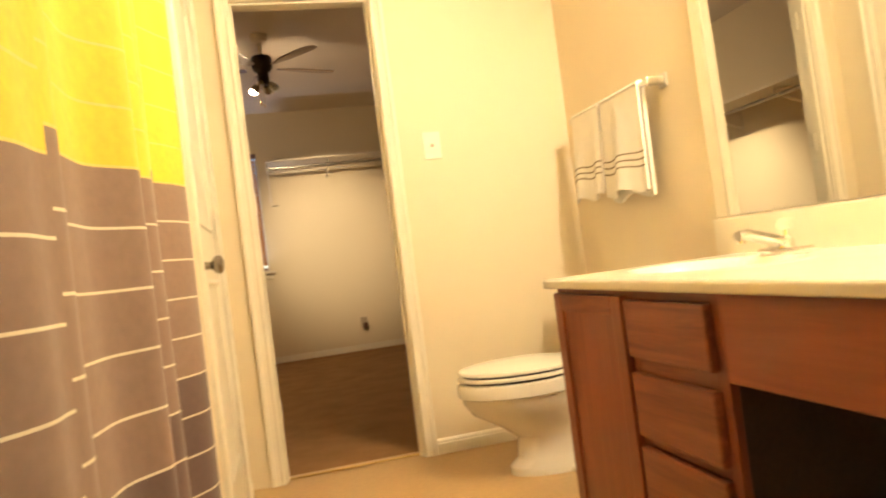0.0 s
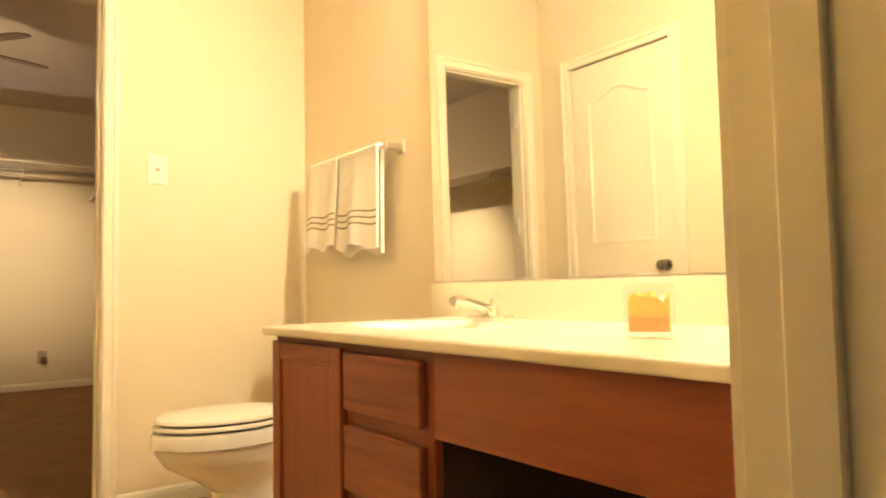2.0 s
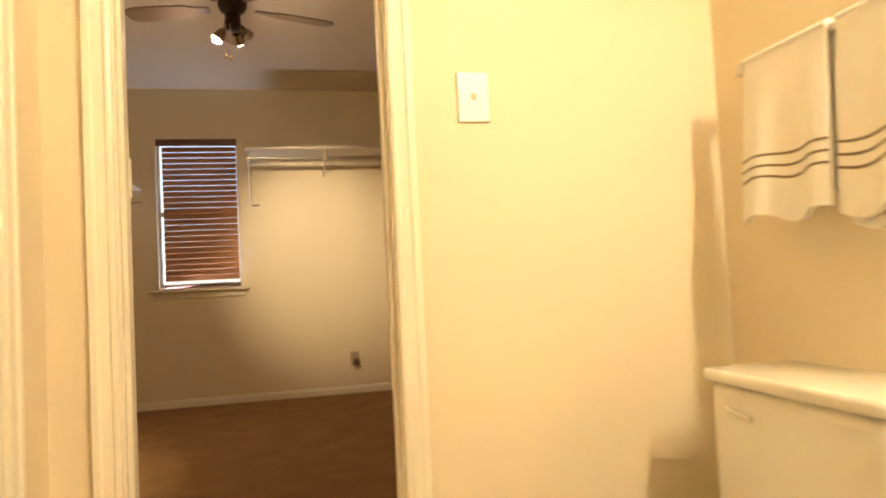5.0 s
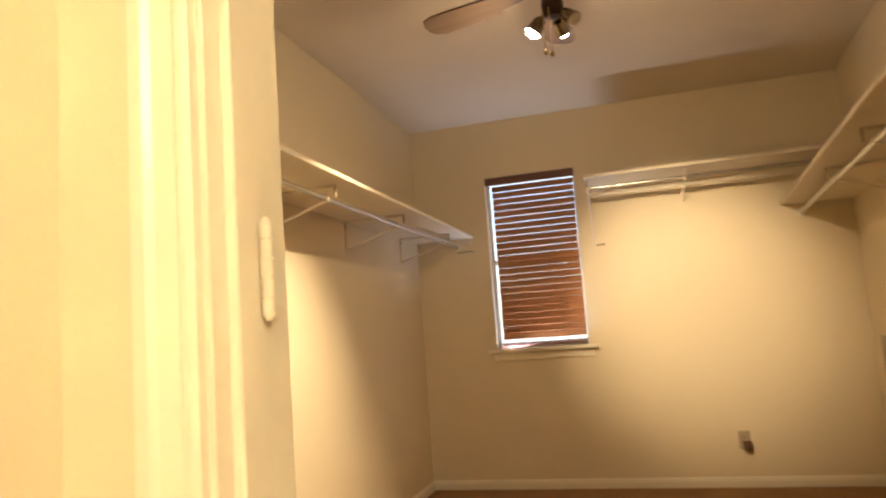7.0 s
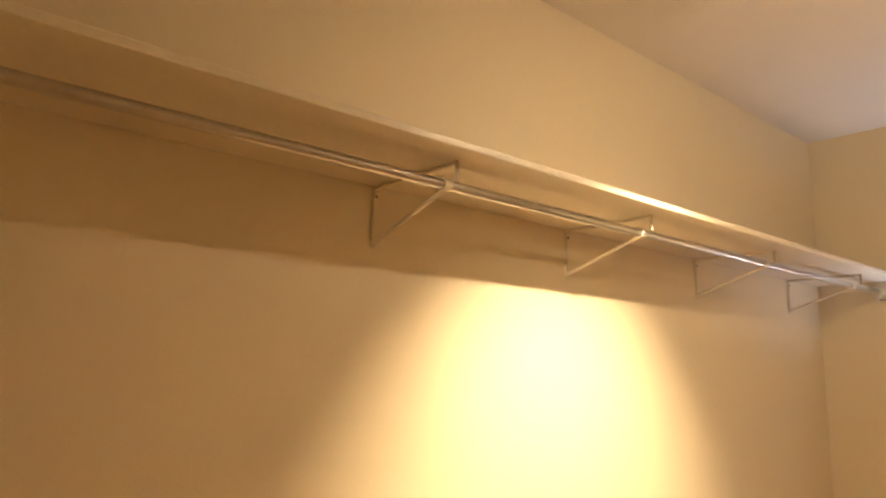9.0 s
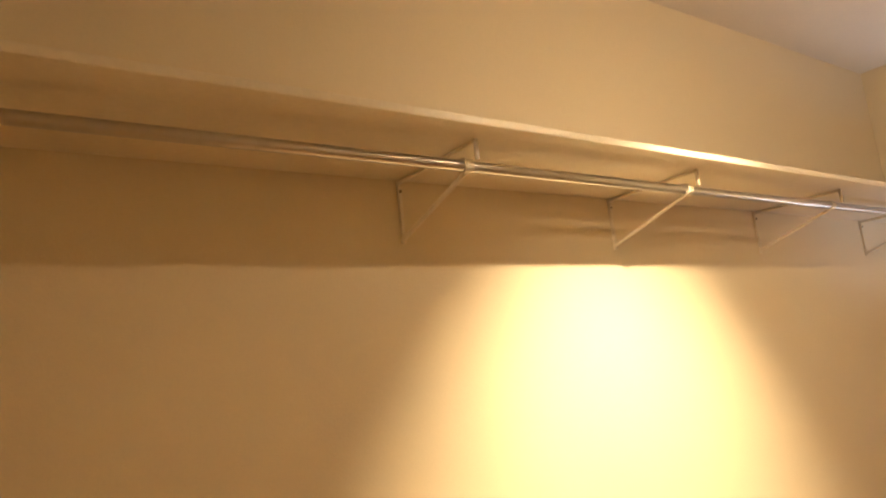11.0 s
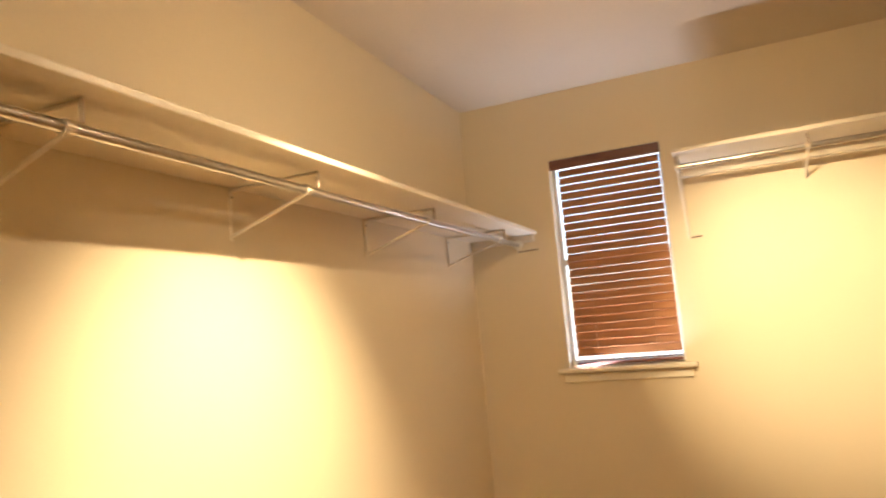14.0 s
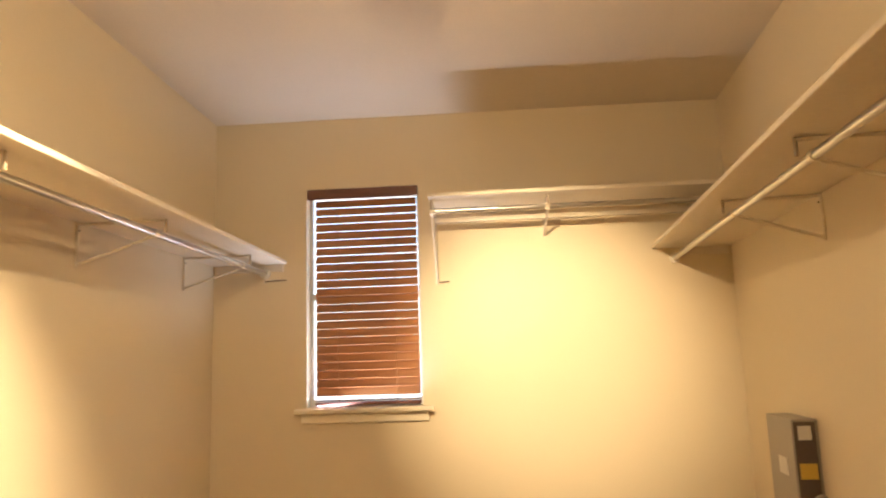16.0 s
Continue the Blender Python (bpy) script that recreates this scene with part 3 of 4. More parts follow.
def fan():
    root = thing("ceiling_fan", "dark bronze ceiling fan with three chrome spotlights", "ceiling fan", at=(FX, FY, HC + 0.001))
    part("canopy", lathe([(0.065, 0), (0.065, -0.02), (0.05, -0.05), (0.02, -0.06)]), CEIL, root, "cream painted canopy", smooth=True)
    part("downrod", rod((0, 0, -0.05), (0, 0, -0.16), 0.014), CEIL, root)
    part("motor", lathe([(0.03, -0.145), (0.066, -0.158), (0.074, -0.175), (0.074, -0.235), (0.06, -0.262), (0.04, -0.275), (0.04, -0.30)]), BRONZE, root, smooth=True)
    part("light_hub", lathe([(0.038, -0.30), (0.042, -0.308), (0.042, -0.345), (0.03, -0.362), (0.005, -0.368)]), BRONZE, root, smooth=True)
    mesh = None
    for i in range(5):
        if mesh is None:
            b = bmesh.new()
            prof = [(0.12, 0.020), (0.20, 0.034), (0.24, 0.056), (0.40, 0.066), (0.50, 0.066), (0.545, 0.05), (0.56, 0.02)]
            for z in (0.0, 0.007):
                top = [b.verts.new((r, w, z + w * 0.16)) for r, w in prof] + [b.verts.new((r, -w, z - w * 0.16)) for r, w in reversed(prof)]
                if z == 0.0:
                    low = top
            b.faces.new(low[::-1])
            b.faces.new(top)
            for k in range(len(top)):
                b.faces.new((low[k], low[(k + 1) % len(low)], top[(k + 1) % len(top)], top[k]))
            ob = part("blade", b, BLADE, root, "brown wood-grain blade")
            mesh = ob.data
        else:
            ob = new("blade", mesh)
            ob.parent = root
        ob.location = (0, 0, -0.245)
        ob.rotation_euler = (0, 0, radians(20 + 72 * i))
    for cx, cy, low in ((-0.035, -0.035, -0.50), (-0.012, -0.045, -0.515)):
        chain = part("pull_chain", rod((cx, cy, -0.34), (cx, cy, low), 0.0022, sides=6), BRASS, root, "thin brass pull chain")
        part("chain_bob", ball((cx, cy, low - 0.008), 0.008, scale=(1, 1, 1.6), sub=10), BRASS, chain)
    # heads: aim, power, cone
    for aim, power, cone in (((CL, 2.14, 0.50), 76, 70), ((0.68, CY, 1.17), 84, 48), ((1.0, 1.6, 1.2), 0, 0)):
        a = Vector(aim) - Vector((FX, FY, HC - 0.40))
        flat = Vector((a.x, a.y, 0)).normalized()
        start = flat * 0.035 + Vector((0, 0, -0.335))
        aimd = a.normalized()
        neck = start + flat * 0.014 + Vector((0, 0, -0.028))
        turn = aimd.to_track_quat("Z", "Y").to_matrix().to_4x4()
        head = part("spot_head", lathe([(0.010, -0.010), (0.020, -0.004), (0.026, 0.018), (0.030, 0.046), (0.031, 0.054), (0.028, 0.054), (0.026, 0.042), (0.004, 0.038)],
                                       Matrix.Translation(neck) @ turn, 20), NICKEL, root, "brushed metal spotlight head", True)
        part("head_arm", rod(start - flat * 0.01, neck, 0.008, sides=10), NICKEL, head)
        part("bulb", lathe([(0.022, 0.040), (0.0265, 0.050), (0.0265, 0.058), (0.021, 0.066), (0.010, 0.071), (0.002, 0.072)],
                           Matrix.Translation(neck) @ turn, 20), SPOTGLOW if power else FROSTED, head, "lit domed reflector bulb" if power else "unlit domed reflector bulb", True)
        if not power:
            continue
        lamp = new("spot_lamp", bpy.data.lights.new("spot_lamp", "SPOT"))
        lamp.data.energy, lamp.data.color = power, BULB
        lamp.data.spot_size, lamp.data.spot_blend, lamp.data.shadow_soft_size = radians(cone), 1.0, 0.02
        at = Vector((FX, FY, HC)) + neck + aimd * 0.096
        lamp.matrix_world = look(at, at + aimd)
    return root


fan()


# ---- outlets, switch plate and wall box ----
def outlet(x, z, label):
    root = thing("wall_outlet", label, "outlet", at=(x, CY, z))
    part("cover", box(-0.036, 0.036, -0.006, -0.0003, -0.058, 0.058, 0.003, segments=2), BEIGE, root)
    for dz in (-0.02, 0.02):
        s = part("socket", box(-0.016, 0.016, -0.009, -0.006, dz - 0.014, dz + 0.014, 0.003), BEIGE, root)
        for dx in (-0.006, 0.006):
            part("slot", box(dx - 0.001, dx + 0.001, -0.0098, -0.009, dz - 0.005, dz + 0.005), DARK, s)
    return root


outlet(0.905, 0.30, "beige electrical outlet on the closet wall")
adapter = thing("plug_adapter", "small brown plug-in adapter in the outlet", "adapter", at=(0.915, CY - 0.0095, 0.275))
part("case", box(-0.024, 0.024, -0.040, -0.001, -0.032, 0.026, 0.006, segments=3), BRONZEPLASTIC, adapter, smooth=True)
part("prong", box(-0.003, 0.003, -0.002, 0.0, -0.004, 0.004), NICKEL, adapter)

plate = thing("wall_plate", "cream cover plate with a small jack", "wall plate", at=(0.818, 0, 1.39))
part("cover", box(-0.041, 0.041, -0.007, -0.0003, -0.063, 0.063, 0.004, segments=2), PLATE, plate)
part("jack", box(-0.008, 0.008, -0.0085, -0.007, -0.008, 0.008, 0.001), BEIGE, plate, "small beige jack")
for dz in (-0.042, 0.042):
    part("screw", rod((0, -0.0085, dz), (0, -0.006, dz), 0.003, sides=10), PLATE, plate)

wb = thing("wall_box", "grey wall-mounted utility box with labels", "utility box")
wb.matrix_world = SKEW @ pose(CR, 3.60, 0.74)
part("body", box(-0.10, -0.0005, -0.155, 0.155, -0.21, 0.20, 0.004, segments=2), GREYBOX, wb)
part("side_cover", box(-0.094, -0.012, -0.162, -0.1555, -0.20, 0.19, 0.003), DARKBOX, wb, "dark side cover")
part("label_plate", box(-0.08, -0.03, -0.1645, -0.1625, 0.12, 0.175), PAPER, wb, "pale paper label")
part("label_plate", box(-0.085, -0.02, -0.1645, -0.1625, -0.03, 0.03), YELLOWLABEL, wb, "yellow warning label")
part("label_plate", box(-0.1025, -0.1005, -0.07, 0.03, -0.03, 0.04), PAPER, wb, "white paper label")
part("dial", lathe([(0.03, 0), (0.034, 0.01), (0.030, 0.022), (0.004, 0.024)], Matrix.Translation((-0.02, -0.16, -0.12)) @ Matrix.Rotation(radians(90), 4, "X")), GREYBOX, wb, "round grey dial", True)
part("dial_cap", lathe([(0.014, 0), (0.014, 0.012), (0.003, 0.014)], Matrix.Translation((-0.032, -0.183, -0.13)) @ Matrix.Rotation(radians(90), 4, "X")), DARK, wb, "", True)


# ---- vanity ----
VY0, VY1 = YF + 0.002, -1.16


def countertop():
    root = thing("countertop", "glossy cream cultured marble vanity top with oval basin", "countertop")
    nx, ny = 44, 96
    b = bmesh.new()
    cx, cy, rx, ry = 1.11, -1.54, 0.185, 0.245

    def height(x, y):
        r = math.hypot((x - cx) / rx, (y - cy) / ry)
        if r >= 1.12:
            return ZC
        if r > 0.98:
            return ZC + 0.003 * math.sin((1.12 - r) / 0.14 * math.pi)
        s = r / 0.98
        return ZC - 0.14 * (1 - s ** 2.6)
    grid = [[b.verts.new((XC + (XR - 0.002 - XC) * i / nx, VY0 + (VY1 - VY0) * j / ny, 0)) for j in range(ny + 1)] for i in range(nx + 1)]
    for row in grid:
        for v in row:
            v.co.z = height(v.co.x, v.co.y)
    for i in range(nx):
        for j in range(ny):
            b.faces.new((grid[i][j], grid[i + 1][j], grid[i + 1][j + 1], grid[i][j + 1]))
    part("slab", b, MARBLE, root, smooth=True)
    e = box(XC - 0.004, XC + 0.02, VY0, VY1, ZC - 0.025, ZC - 0.0005, 0.007, segments=3)
    part("front_edge", e, MARBLE, root, smooth=True)
    part("end_edge", box(XC + 0.02, XR - 0.002, VY1 - 0.02, VY1 + 0.004, ZC - 0.025, ZC - 0.0005, 0.006, segments=3), MARBLE, root, smooth=True)
    part("backsplash", box(XR - 0.022, XR - 0.001, VY0, VY1 + 0.105, ZC - 0.02, MB - 0.004, 0.004, segments=2), MARBLE, root)
    part("side_splash", box(XC + 0.03, XR - 0.023, VY0, VY0 + 0.02, ZC + 0.001, MB - 0.004, 0.004, segments=2), MARBLE, root)
    part("drain", lathe([(0.024, 0), (0.024, 0.004), (0.016, 0.006), (0.003, 0.006)], Matrix.Translation((cx, cy, ZC - 0.139))), CHROME, root, "chrome drain", True)
    return root


countertop()
XF = 0.845   # front of the cabinet's face frame


def cabinet():
    root = thing("vanity_cabinet", "reddish brown oak vanity cabinet with door and drawers", "vanity cabinet")
    y0, y1, zt = -1.936, -1.185, ZC - 0.026
    part("side_panel", box(XF + 0.0205, XR - 0.002, y1 - 0.018, y1, 0.0, zt, 0.001), CARCASS, root)
    # the knee-space side is coloured dark to stand for shade
    part("side_panel", box(XF + 0.0205, XR - 0.002, y0, y0 + 0.018, 0.0, zt, 0.001), INSIDE_SHADE, root, "side of the knee space with shade put into its colour")
    part("bottom_panel", box(XF + 0.0205, XR - 0.003, y0 + 0.019, y1 - 0.019, 0.09, 0.108), INSIDE_SHADE, root)
    part("back_panel", box(XR - 0.012, XR - 0.003, y0 + 0.019, y1 - 0.019, 0.11, 0.60), INSIDE_SHADE, root)
    for a, c in ((y1 - 0.03, y1), (-1.615, -1.585), (y0, y0 + 0.03)):
        part("stile", box(XF, XF + 0.02, a, c, 0.09, zt, 0.001), CARCASS, root)
    part("top_rail", box(XF + 0.0005, XF + 0.02, y0 + 0.0305, y1 - 0.0305, zt - 0.022, zt, 0.001), DRAWER, root)
    for z in (0.552, 0.385, 0.115):
        part("rail", box(XF + 0.0005, XF + 0.02, y0 + 0.0305, -1.6155, z, z + 0.04, 0.001), DRAWER, root)
    part("toe_kick", box(XF + 0.06, XF + 0.075, y0 + 0.02, y1 - 0.02, 0, 0.09), INSIDE_SHADE, root)
    # framed flat-panel door
    d = part("door", box(XF - 0.012, XF - 0.006, -1.555, -1.225, 0.15, 0.685), CARCASS, root, "framed flat-panel cabinet door")
    for a, c in ((-1.588, -1.5385), (-1.2445, -1.195)):
        part("door_stile", box(XF - 0.019, XF - 0.0005, a, c, 0.105, 0.730, 0.004, segments=2), CARCASS, d)
    for a, c in ((0.105, 0.155), (0.680, 0.730)):
        part("door_rail", box(XF - 0.0188, XF - 0.0005, -1.538, -1.245, a, c, 0.004, segments=2), DRAWER, d)
    # slab drawer fronts with eased edges
    for z0, z1 in ((0.590, 0.722), (0.41, 0.556), (0.14, 0.385)):
        part("drawer_front", box(XF - 0.021, XF - 0.0005, -1.915, -1.605, z0, z1, 0.006, segments=2), DRAWER, root, "oak drawer front with bold grain")
    return root


cabinet()
apron = thing("vanity_apron", "wide reddish brown oak apron over the knee space", "vanity apron")
part("panel", box(XF - 0.001, XF + 0.018, VY0, -1.937, 0.574, ZC - 0.026, 0.002), APRON, apron)
# added panel over the pale wall; its dark colour stands for shade
part("back_panel", box(XR - 0.012, XR - 0.003, VY0 + 0.02, -1.939, 0.002, ZC - 0.034), INSIDE_SHADE, apron, "added back of the knee space with shade put into its colour")
part("cleat", box(XF + 0.019, XR - 0.03, VY0, VY0 + 0.018, 0.572, ZC - 0.033), INSIDE_SHADE, apron)


def faucet():
    root = thing("faucet", "chrome basin faucet with a clear acrylic knob", "faucet", at=(1.345, -1.525, ZC))
    part("base_plate", box(-0.026, 0.026, -0.078, 0.078, 0.0005, 0.018, 0.009, segments=4), CHROME, root, smooth=True)
    part("body", lathe([(0.027, 0.016), (0.025, 0.034), (0.019, 0.044), (0.010, 0.047), (0.002, 0.048)]), CHROME, root, smooth=True)
    rings = []
    for i in range(11):
        s = i / 10
        x = 0.005 - 0.14 * s
        z = 0.022 + 0.048 * s ** 0.8 - 0.010 * max(0.0, s - 0.8) / 0.2
        w, h = 0.024 - 0.007 * s, 0.020 - 0.007 * s
        rings.append([(x, w * math.cos(t), z + h * math.sin(t)) for t in [2 * math.pi * k / 16 for k in range(16)]])
    part("spout", loft(rings), CHROME, root, smooth=True)
    part("aerator", rod((-0.125, 0, 0.052), (-0.127, 0, 0.040), 0.010), CHROME, root)
    stem = part("knob_stem", rod((0.008, 0, 0.046), (0.010, 0, 0.062), 0.008), CHROME, root)
    part("knob", lathe([(0.012, 0.0), (0.022, 0.005), (0.025, 0.014), (0.023, 0.026), (0.014, 0.031), (0.003, 0.032)], pose(0.010, 0, 0.060), 16), CLEAR, stem, "clear acrylic knob", True)
    return root


faucet()


def candle():
    root = thing("jar_candle", "square clear glass jar with orange and yellow gel wax", "candle", at=(1.087, -2.262, ZC))
    root.rotation_euler = (0, 0, radians(35))
    s = 0.043
    part("glass_base", box(-s, s, -s, s, 0.0008, 0.012, 0.004, segments=2), CLEAR, root)
    for x0, x1, y0, y1 in ((-s, -s + 0.004, -s, s), (s - 0.004, s, -s, s), (-s + 0.004, s - 0.004, -s, -s + 0.004), (-s + 0.004, s - 0.004, s - 0.004, s)):
        part("jar_side", box(x0, x1, y0, y1, 0.0122, 0.098, 0.0008), CLEAR, root)
    for name, z0, z1, mat, label in (("lower_gel", 0.0125, 0.0405, WAX, "orange gel"), ("upper_gel", 0.0406, 0.070, WAXTOP, "yellow gel with an uneven top")):
        b = box(-s + 0.008, s - 0.008, -s + 0.008, s - 0.008, z0, z1, 0.001)
        bmesh.ops.subdivide_edges(b, edges=b.edges[:], cuts=6, use_grid_fill=True)
        for v in b.verts:
            if v.co.z > z1 - 0.006:
                v.co.z += (0.026 if z1 > 0.05 else 0.0) * noise.noise(v.co * 60)
        part(name, b, mat, root, label, True)
    part("wick", rod((0, 0, 0.068), (0.002, 0.001, 0.080), 0.0012, sides=6), DARK, root)


candle()

mir = thing("wall_mirror", "large frameless wall mirror above the vanity backsplash", "mirror")
sheet_glass = part("glass", box(-0.005, 0, YF + 0.01, VY1 + 0.10, 0, 1.085, 0.0015), MIRROR, mir)
sheet_glass.location = (XR - 0.004, 0, MB)
sheet_glass.rotation_euler = (0, radians(-0.5), 0)
for y in (-1.35, -2.35):
    part("clip", box(XR - 0.024, XR - 0.0015, y - 0.01, y + 0.01, 1.966, 1.985, 0.002), CHROME, mir)

# light bar above the mirror
vl = thing("vanity_light", "chrome light bar with four round bulbs above the mirror", "vanity light", at=(XR, -1.85, 2.20))
part("bar", box(-0.03, -0.0005, -0.42, 0.42, -0.055, 0.055, 0.008, segments=2), CHROME, vl)
for dy in (-0.31, -0.105, 0.105, 0.31):
    part("socket", rod((-0.03, dy, 0), (-0.05, dy, 0), 0.024), CHROME, vl)
    part("bulb", ball((-0.098, dy, 0), 0.052), BULBGLOW, vl, "lit round bulb", True)


# ---- toilet ----
def ellipse(cx, cy, rx, ry, z, n=32, front=1.0):
    out = []
    for k in range(n):
        t = 2 * math.pi * k / n
        c, s = math.cos(t), math.sin(t)
        r = rx * (front if c < 0 else 1.0)
        out.append((cx + r * c, cy + ry * s, z))
    return out


def toilet():
    cy = -0.47
    root = thing("toilet", "white porcelain toilet with closed lid beside the vanity", "toilet")
    x = 0.955
    part("bowl", loft([ellipse(x + 0.10, cy, 0.20, 0.105, 0.001), ellipse(x + 0.10, cy, 0.20, 0.105, 0.03), ellipse(x + 0.11, cy, 0.175, 0.09, 0.06), ellipse(x + 0.11, cy, 0.165, 0.085, 0.14),
                       ellipse(x + 0.07, cy, 0.19, 0.105, 0.19), ellipse(x + 0.02, cy, 0.23, 0.15, 0.25, front=1.05), ellipse(x, cy, 0.228, 0.174, 0.30, front=1.12),
                       ellipse(x, cy, 0.226, 0.176, 0.325, front=1.13)]), PORCELAIN, root, smooth=True)
    part("rim", loft([ellipse(x, cy, 0.228, 0.178, 0.321, front=1.14), ellipse(x, cy, 0.236, 0.187, 0.326, front=1.145), ellipse(x, cy, 0.237, 0.188, 0.36, front=1.145), ellipse(x, cy, 0.232, 0.184, 0.374, front=1.14), ellipse(x, cy, 0.222, 0.176, 0.378, front=1.14)]), PORCELAIN, root, smooth=True)
    part("seat", loft([ellipse(x, cy, 0.226, 0.182, 0.386, front=1.14), ellipse(x, cy, 0.232, 0.188, 0.388, front=1.14), ellipse(x, cy, 0.232, 0.188, 0.397, front=1.14), ellipse(x, cy, 0.225, 0.182, 0.401, front=1.14)]), SEAT, root, "white closed seat ring", True)
    part("lid", loft([ellipse(x, cy, 0.224, 0.182, 0.409, front=1.14), ellipse(x, cy, 0.229, 0.186, 0.413, front=1.14), ellipse(x, cy, 0.226, 0.184, 0.423, front=1.13), ellipse(x, cy, 0.16, 0.13, 0.433, front=1.13), ellipse(x, cy, 0.05, 0.04, 0.436)]), SEAT, root, "white domed lid", True)
    # dark discs put the shade into the gaps below seat and lid
    for k in (0.3765, 0.4005):
        part("gap_shade", loft([ellipse(x, cy, 0.214, 0.170, k, front=1.14), ellipse(x, cy, 0.214, 0.170, k + 0.011, front=1.14)]), DARK, root)
    part("tank", box(1.262, XR - 0.012, cy - 0.235, cy + 0.235, 0.385, 0.688, 0.025, segments=4), PORCELAIN, root, smooth=True)
    part("tank_lid", box(1.252, XR - 0.006, cy - 0.245, cy + 0.245, 0.689, 0.719, 0.012, segments=3), PORCELAIN, root, smooth=True)
    part("neck", box(1.14, 1.30, cy - 0.12, cy + 0.12, 0.25, 0.386, 0.02, segments=3), PORCELAIN, root, smooth=True)
    part("trapway", loft([ellipse(1.20, cy, 0.16, 0.10, 0.001), ellipse(1.22, cy, 0.14, 0.09, 0.20), ellipse(1.24, cy, 0.10, 0.10, 0.30)]), PORCELAIN, root, smooth=True)
    part("flush_lever", rod((1.255, cy + 0.16, 0.64), (1.25, cy + 0.08, 0.632), 0.007), CHROME, root)
    for dy in (-0.07, 0.07):
        part("seat_hinge", box(x + 0.205, x + 0.245, cy + dy - 0.02, cy + dy + 0.02, 0.379, 0.418, 0.006, segments=2), SEAT, root)
        part("bolt_cap", ball((x + 0.12, cy + dy * 1.75, 0.016), 0.016, sub=10), PORCELAIN, root)


toilet()


# ---- towel bar and towels ----
TZ, TX = 1.408, XR - 0.065
tb = thing("towel_bar", "square nickel towel bar with two posts", "towel bar")
part("bar", box(TX - 0.008, TX + 0.008, -0.845, -0.205, TZ - 0.008, TZ + 0.008, 0.002), SATIN, tb)
for y in (-0.85, -0.20):
    p = part("post", box(TX - 0.012, XR - 0.008, y - 0.014, y + 0.014, TZ - 0.014, TZ + 0.014, 0.004, segments=2), SATIN, tb)
    part("rosette", box(XR - 0.008, XR - 0.0005, y - 0.026, y + 0.026, TZ - 0.026, TZ + 0.026, 0.004, segments=2), SATIN, p)


def towel(y0, y1, drop, back_drop, seed, fold, label):
    """A towel hung over the bar in one thick folded cloth with soft pleats and three woven stripes near the hem."""
    root = thing("hand_towel", label, "towel", "towels on the bar")
    rnd = random.Random(seed)
    ph, ph2 = rnd.uniform(0, 6), rnd.uniform(0, 6)
    n = 28

    def front(u, z):
        """How far the front sheet stands from the bar's line."""
        k = (TZ - z) / drop
        return -0.016 - k * 0.012 - fold * k * (0.5 + 0.5 * math.sin(u * 8.5 + ph)) - 0.004 * k * math.sin(u * 19 + ph2)

    def sheet(top, low, off, thick):
        b = bmesh.new()
        m = 26
        a, c = [], []
        for j in range(m + 1):
            z = top + (low - top) * j / m
            ra, rc = [], []
            for i in range(n + 1):
                u = i / n
                k = (TZ - z) / drop
                y = y0 + (y1 - y0) * u + (0.5 - u) * 0.02 * (1 - k) + 0.006 * k * math.sin(u * 7 + ph)
                dz = 0.012 * math.sin(u * 9 + ph) * k * k
                ra.append(b.verts.new((TX + off(u, z), y, z + dz)))
                rc.append(b.verts.new((TX + off(u, z) + thick, y, z + dz)))
            a.append(ra)
            c.append(rc)
        for j in range(m):
            for i in range(n):
                b.faces.new((a[j][i], a[j][i + 1], a[j + 1][i + 1], a[j + 1][i]))
                b.faces.new((c[j][i], c[j + 1][i], c[j + 1][i + 1], c[j][i + 1]))
        for j in range(m):
            b.faces.new((a[j][0], a[j + 1][0], c[j + 1][0], c[j][0]))
            b.faces.new((a[j][n], c[j][n], c[j + 1][n], a[j + 1][n]))
        for i in range(n):
            b.faces.new((a[m][i], a[m][i + 1], c[m][i + 1], c[m][i]))
            b.faces.new((a[0][i], c[0][i], c[0][i + 1], a[0][i + 1]))
        bmesh.ops.recalc_face_normals(b, faces=b.faces)
        return b
    part("front_fall", sheet(TZ + 0.014, TZ - drop, front, 0.011), TOWEL, root, smooth=True)
    part("back_fall", sheet(TZ + 0.014, TZ - back_drop, lambda u, z: 0.003 + 0.004 * math.sin(u * 8) - 0.4 * fold * (TZ - z) / drop, 0.014), TOWEL, root, smooth=True)
    rings = []
    for i in range(n + 1):
        u = i / n
        y = y0 + (y1 - y0) * u + (0.5 - u) * 0.02
        rings.append([(TX + 0.002 + 0.021 * math.cos(t), y, TZ + 0.010 + 0.012 * math.sin(t)) for t in [2 * math.pi * k / 12 for k in range(12)]])
    part("top_fold", loft(rings), TOWEL, root, smooth=True)
    for zc in (drop - 0.090, drop - 0.115, drop - 0.140):
        z = TZ - zc
        part("stripe", sheet(z + 0.0028, z - 0.0028, lambda u, zz: front(u, zz) - 0.0012, 0.002), STRIPE, root, "thin brown woven stripe")


towel(-0.485, -0.215, 0.365, 0.33, 1, 0.016, "folded white terry hand towel with three brown stripes")
towel(-0.805, -0.490, 0.375, 0.395, 5, 0.030, "draped white terry hand towel with three brown stripes")


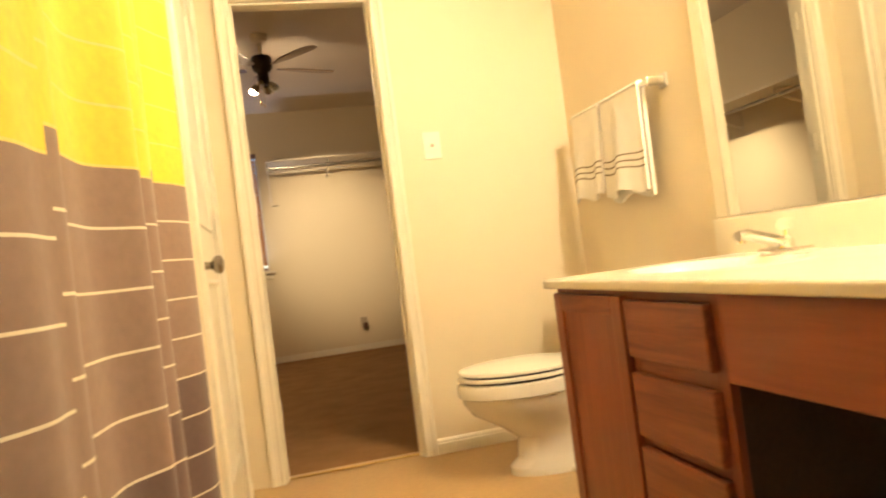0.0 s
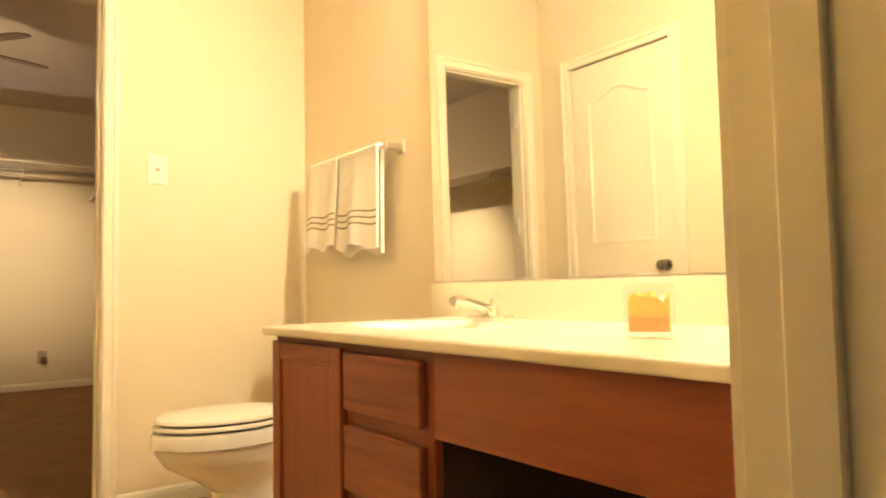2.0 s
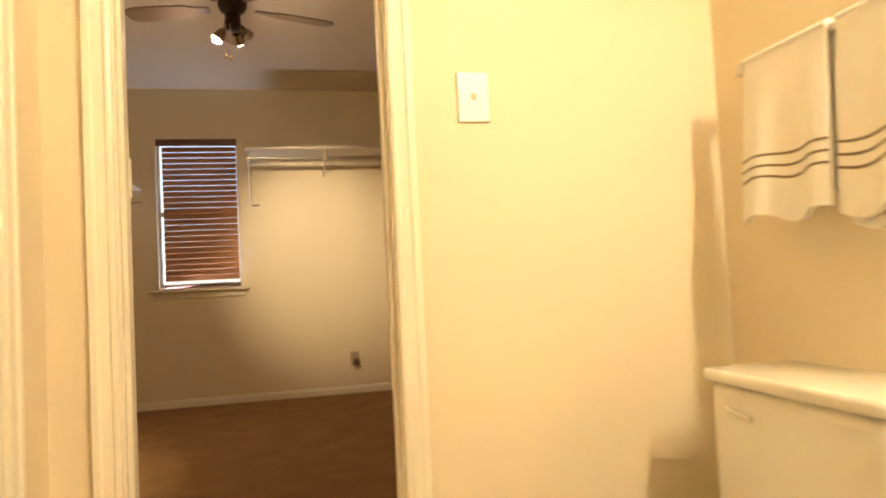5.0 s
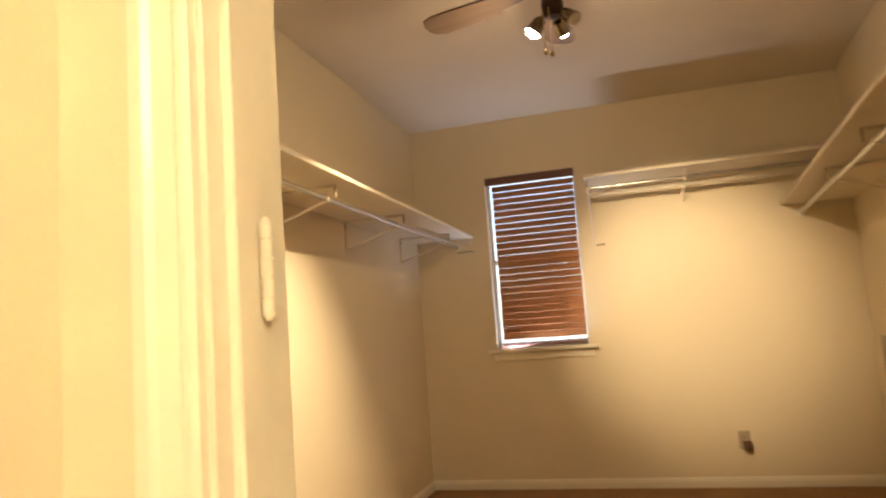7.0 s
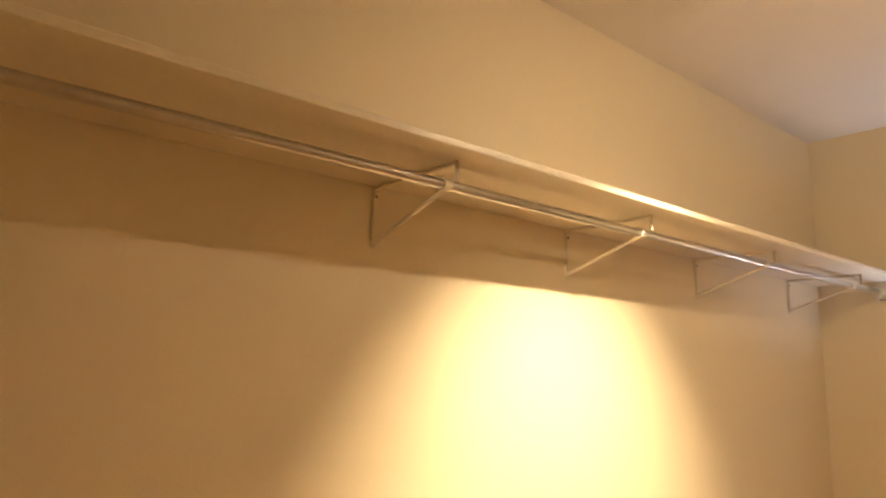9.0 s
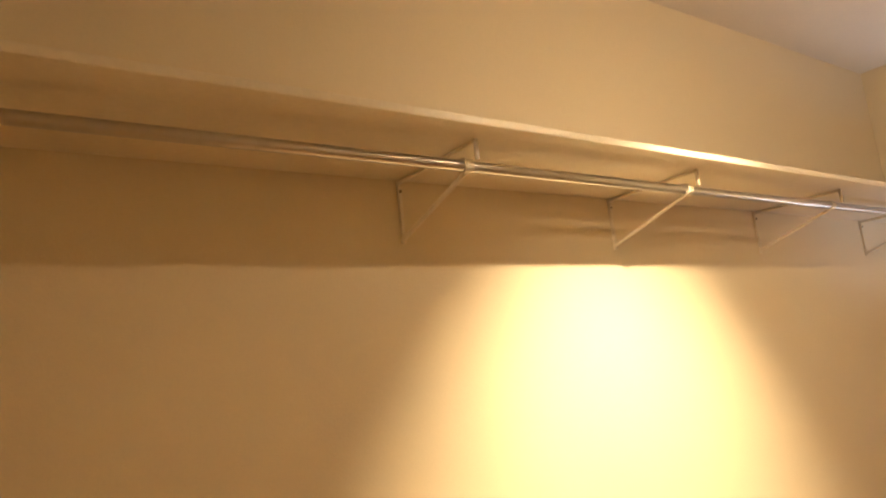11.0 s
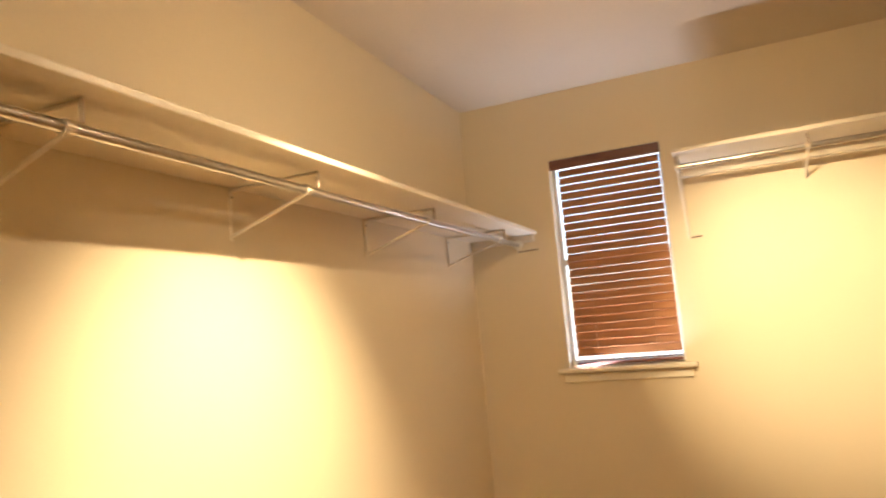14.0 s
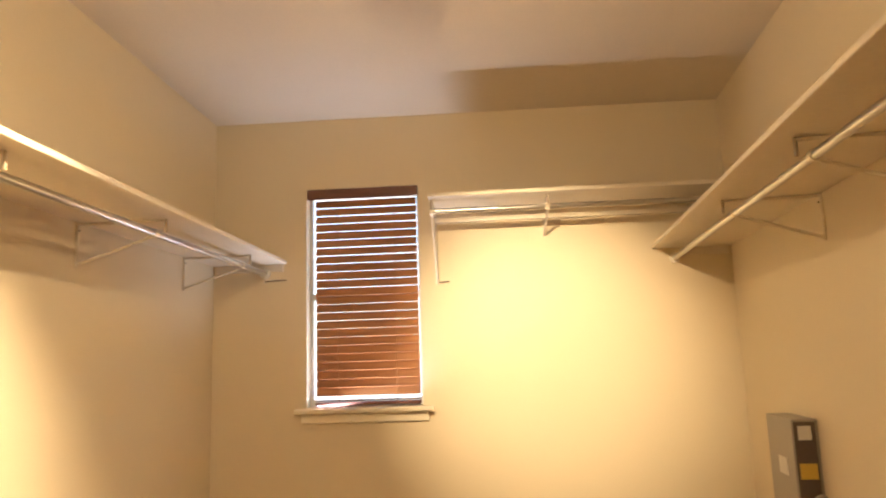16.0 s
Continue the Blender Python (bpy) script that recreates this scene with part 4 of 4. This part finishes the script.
# ---- shower curtain, rod and tub ----
def shower_curtain():
    root = thing("shower_curtain", "yellow and taupe block-pattern shower curtain, drawn shut", "shower curtain")
    y0, y1, n, m = -2.70, -1.268, 150, 10
    b = bmesh.new()
    uvl = b.loops.layers.uv.new("cloth")
    cols = []
    for i in range(n + 1):
        u = i / n
        y = y0 + (y1 - y0) * u
        ph = u * 2 * math.pi * 5.0
        col = []
        for j in range(m + 1):
            z = 0.06 + (1.98 - 0.06) * j / m
            amp = 0.024 + 0.012 * math.sin(u * 17)
            x = -0.138 + amp * math.sin(ph + 0.25 * math.sin(z * 2.2)) + 0.006 * math.sin(ph * 2.3 + z)
            col.append(b.verts.new((x, y + 0.012 * math.cos(ph) , z)))
        cols.append(col)
    for i in range(n):
        for j in range(m):
            f = b.faces.new((cols[i][j], cols[i][j + 1], cols[i + 1][j + 1], cols[i + 1][j]))
            for lp, (a, c) in zip(f.loops, ((i, j), (i, j + 1), (i + 1, j + 1), (i + 1, j))):
                lp[uvl].uv = (a / n * 1.95, 0.06 + 1.92 * c / m)
    ob = part("cloth", b, CLOTH, root, smooth=True)
    sol = ob.modifiers.new("cloth", "SOLIDIFY")
    sol.thickness = 0.0015
    for k in range(12):
        y = y0 + 0.06 + (y1 - y0 - 0.1) * k / 11
        bm = bmesh.new()
        rings = []
        for a in range(16):
            t = 2 * math.pi * a / 16
            c = Vector((-0.138, y, 1.995)) + Vector((math.cos(t), 0, math.sin(t))) * 0.024
            o = Vector((math.cos(t), 0, math.sin(t)))
            rings.append([bm.verts.new(c + o * 0.0025 * math.cos(s) + Vector((0, 0.0025 * math.sin(s), 0))) for s in [2 * math.pi * q / 6 for q in range(6)]])
        for a in range(16):
            for q in range(6):
                bm.faces.new((rings[a][q], rings[a][(q + 1) % 6], rings[(a + 1) % 16][(q + 1) % 6], rings[(a + 1) % 16][q]))
        part("ring", bm, CHROME, root)


shower_curtain()
rd = thing("shower_rod", "chrome shower rod across the tub alcove", "shower rod")
part("tube", rod((-0.138, YF + 0.004, 2.003), (-0.138, -1.2465, 2.003), 0.0125), CHROME, rd, smooth=True)
part("flange", rod((-0.138, YF + 0.0005, 2.003), (-0.138, YF + 0.012, 2.003), 0.032), CHROME, rd)
part("bracket", box(XL + 0.0005, -0.09, -1.258, -1.236, 1.985, 2.021, 0.004), CHROME, rd)
tub = thing("bathtub", "white enamelled bathtub behind the curtain", "bathtub")
b = box(-0.945, -0.20, YF + 0.003, -1.363, 0.0, 0.42)
top = max(b.faces, key=lambda f: f.calc_center_median().z)
g = bmesh.ops.inset_individual(b, faces=[top], thickness=0.07)
bmesh.ops.translate(b, vec=(0, 0, -0.34), verts=top.verts)
bmesh.ops.bevel(b, geom=b.edges[:], offset=0.015, segments=2, affect="EDGES")
part("shell", b, PORCELAIN, tub, smooth=True)
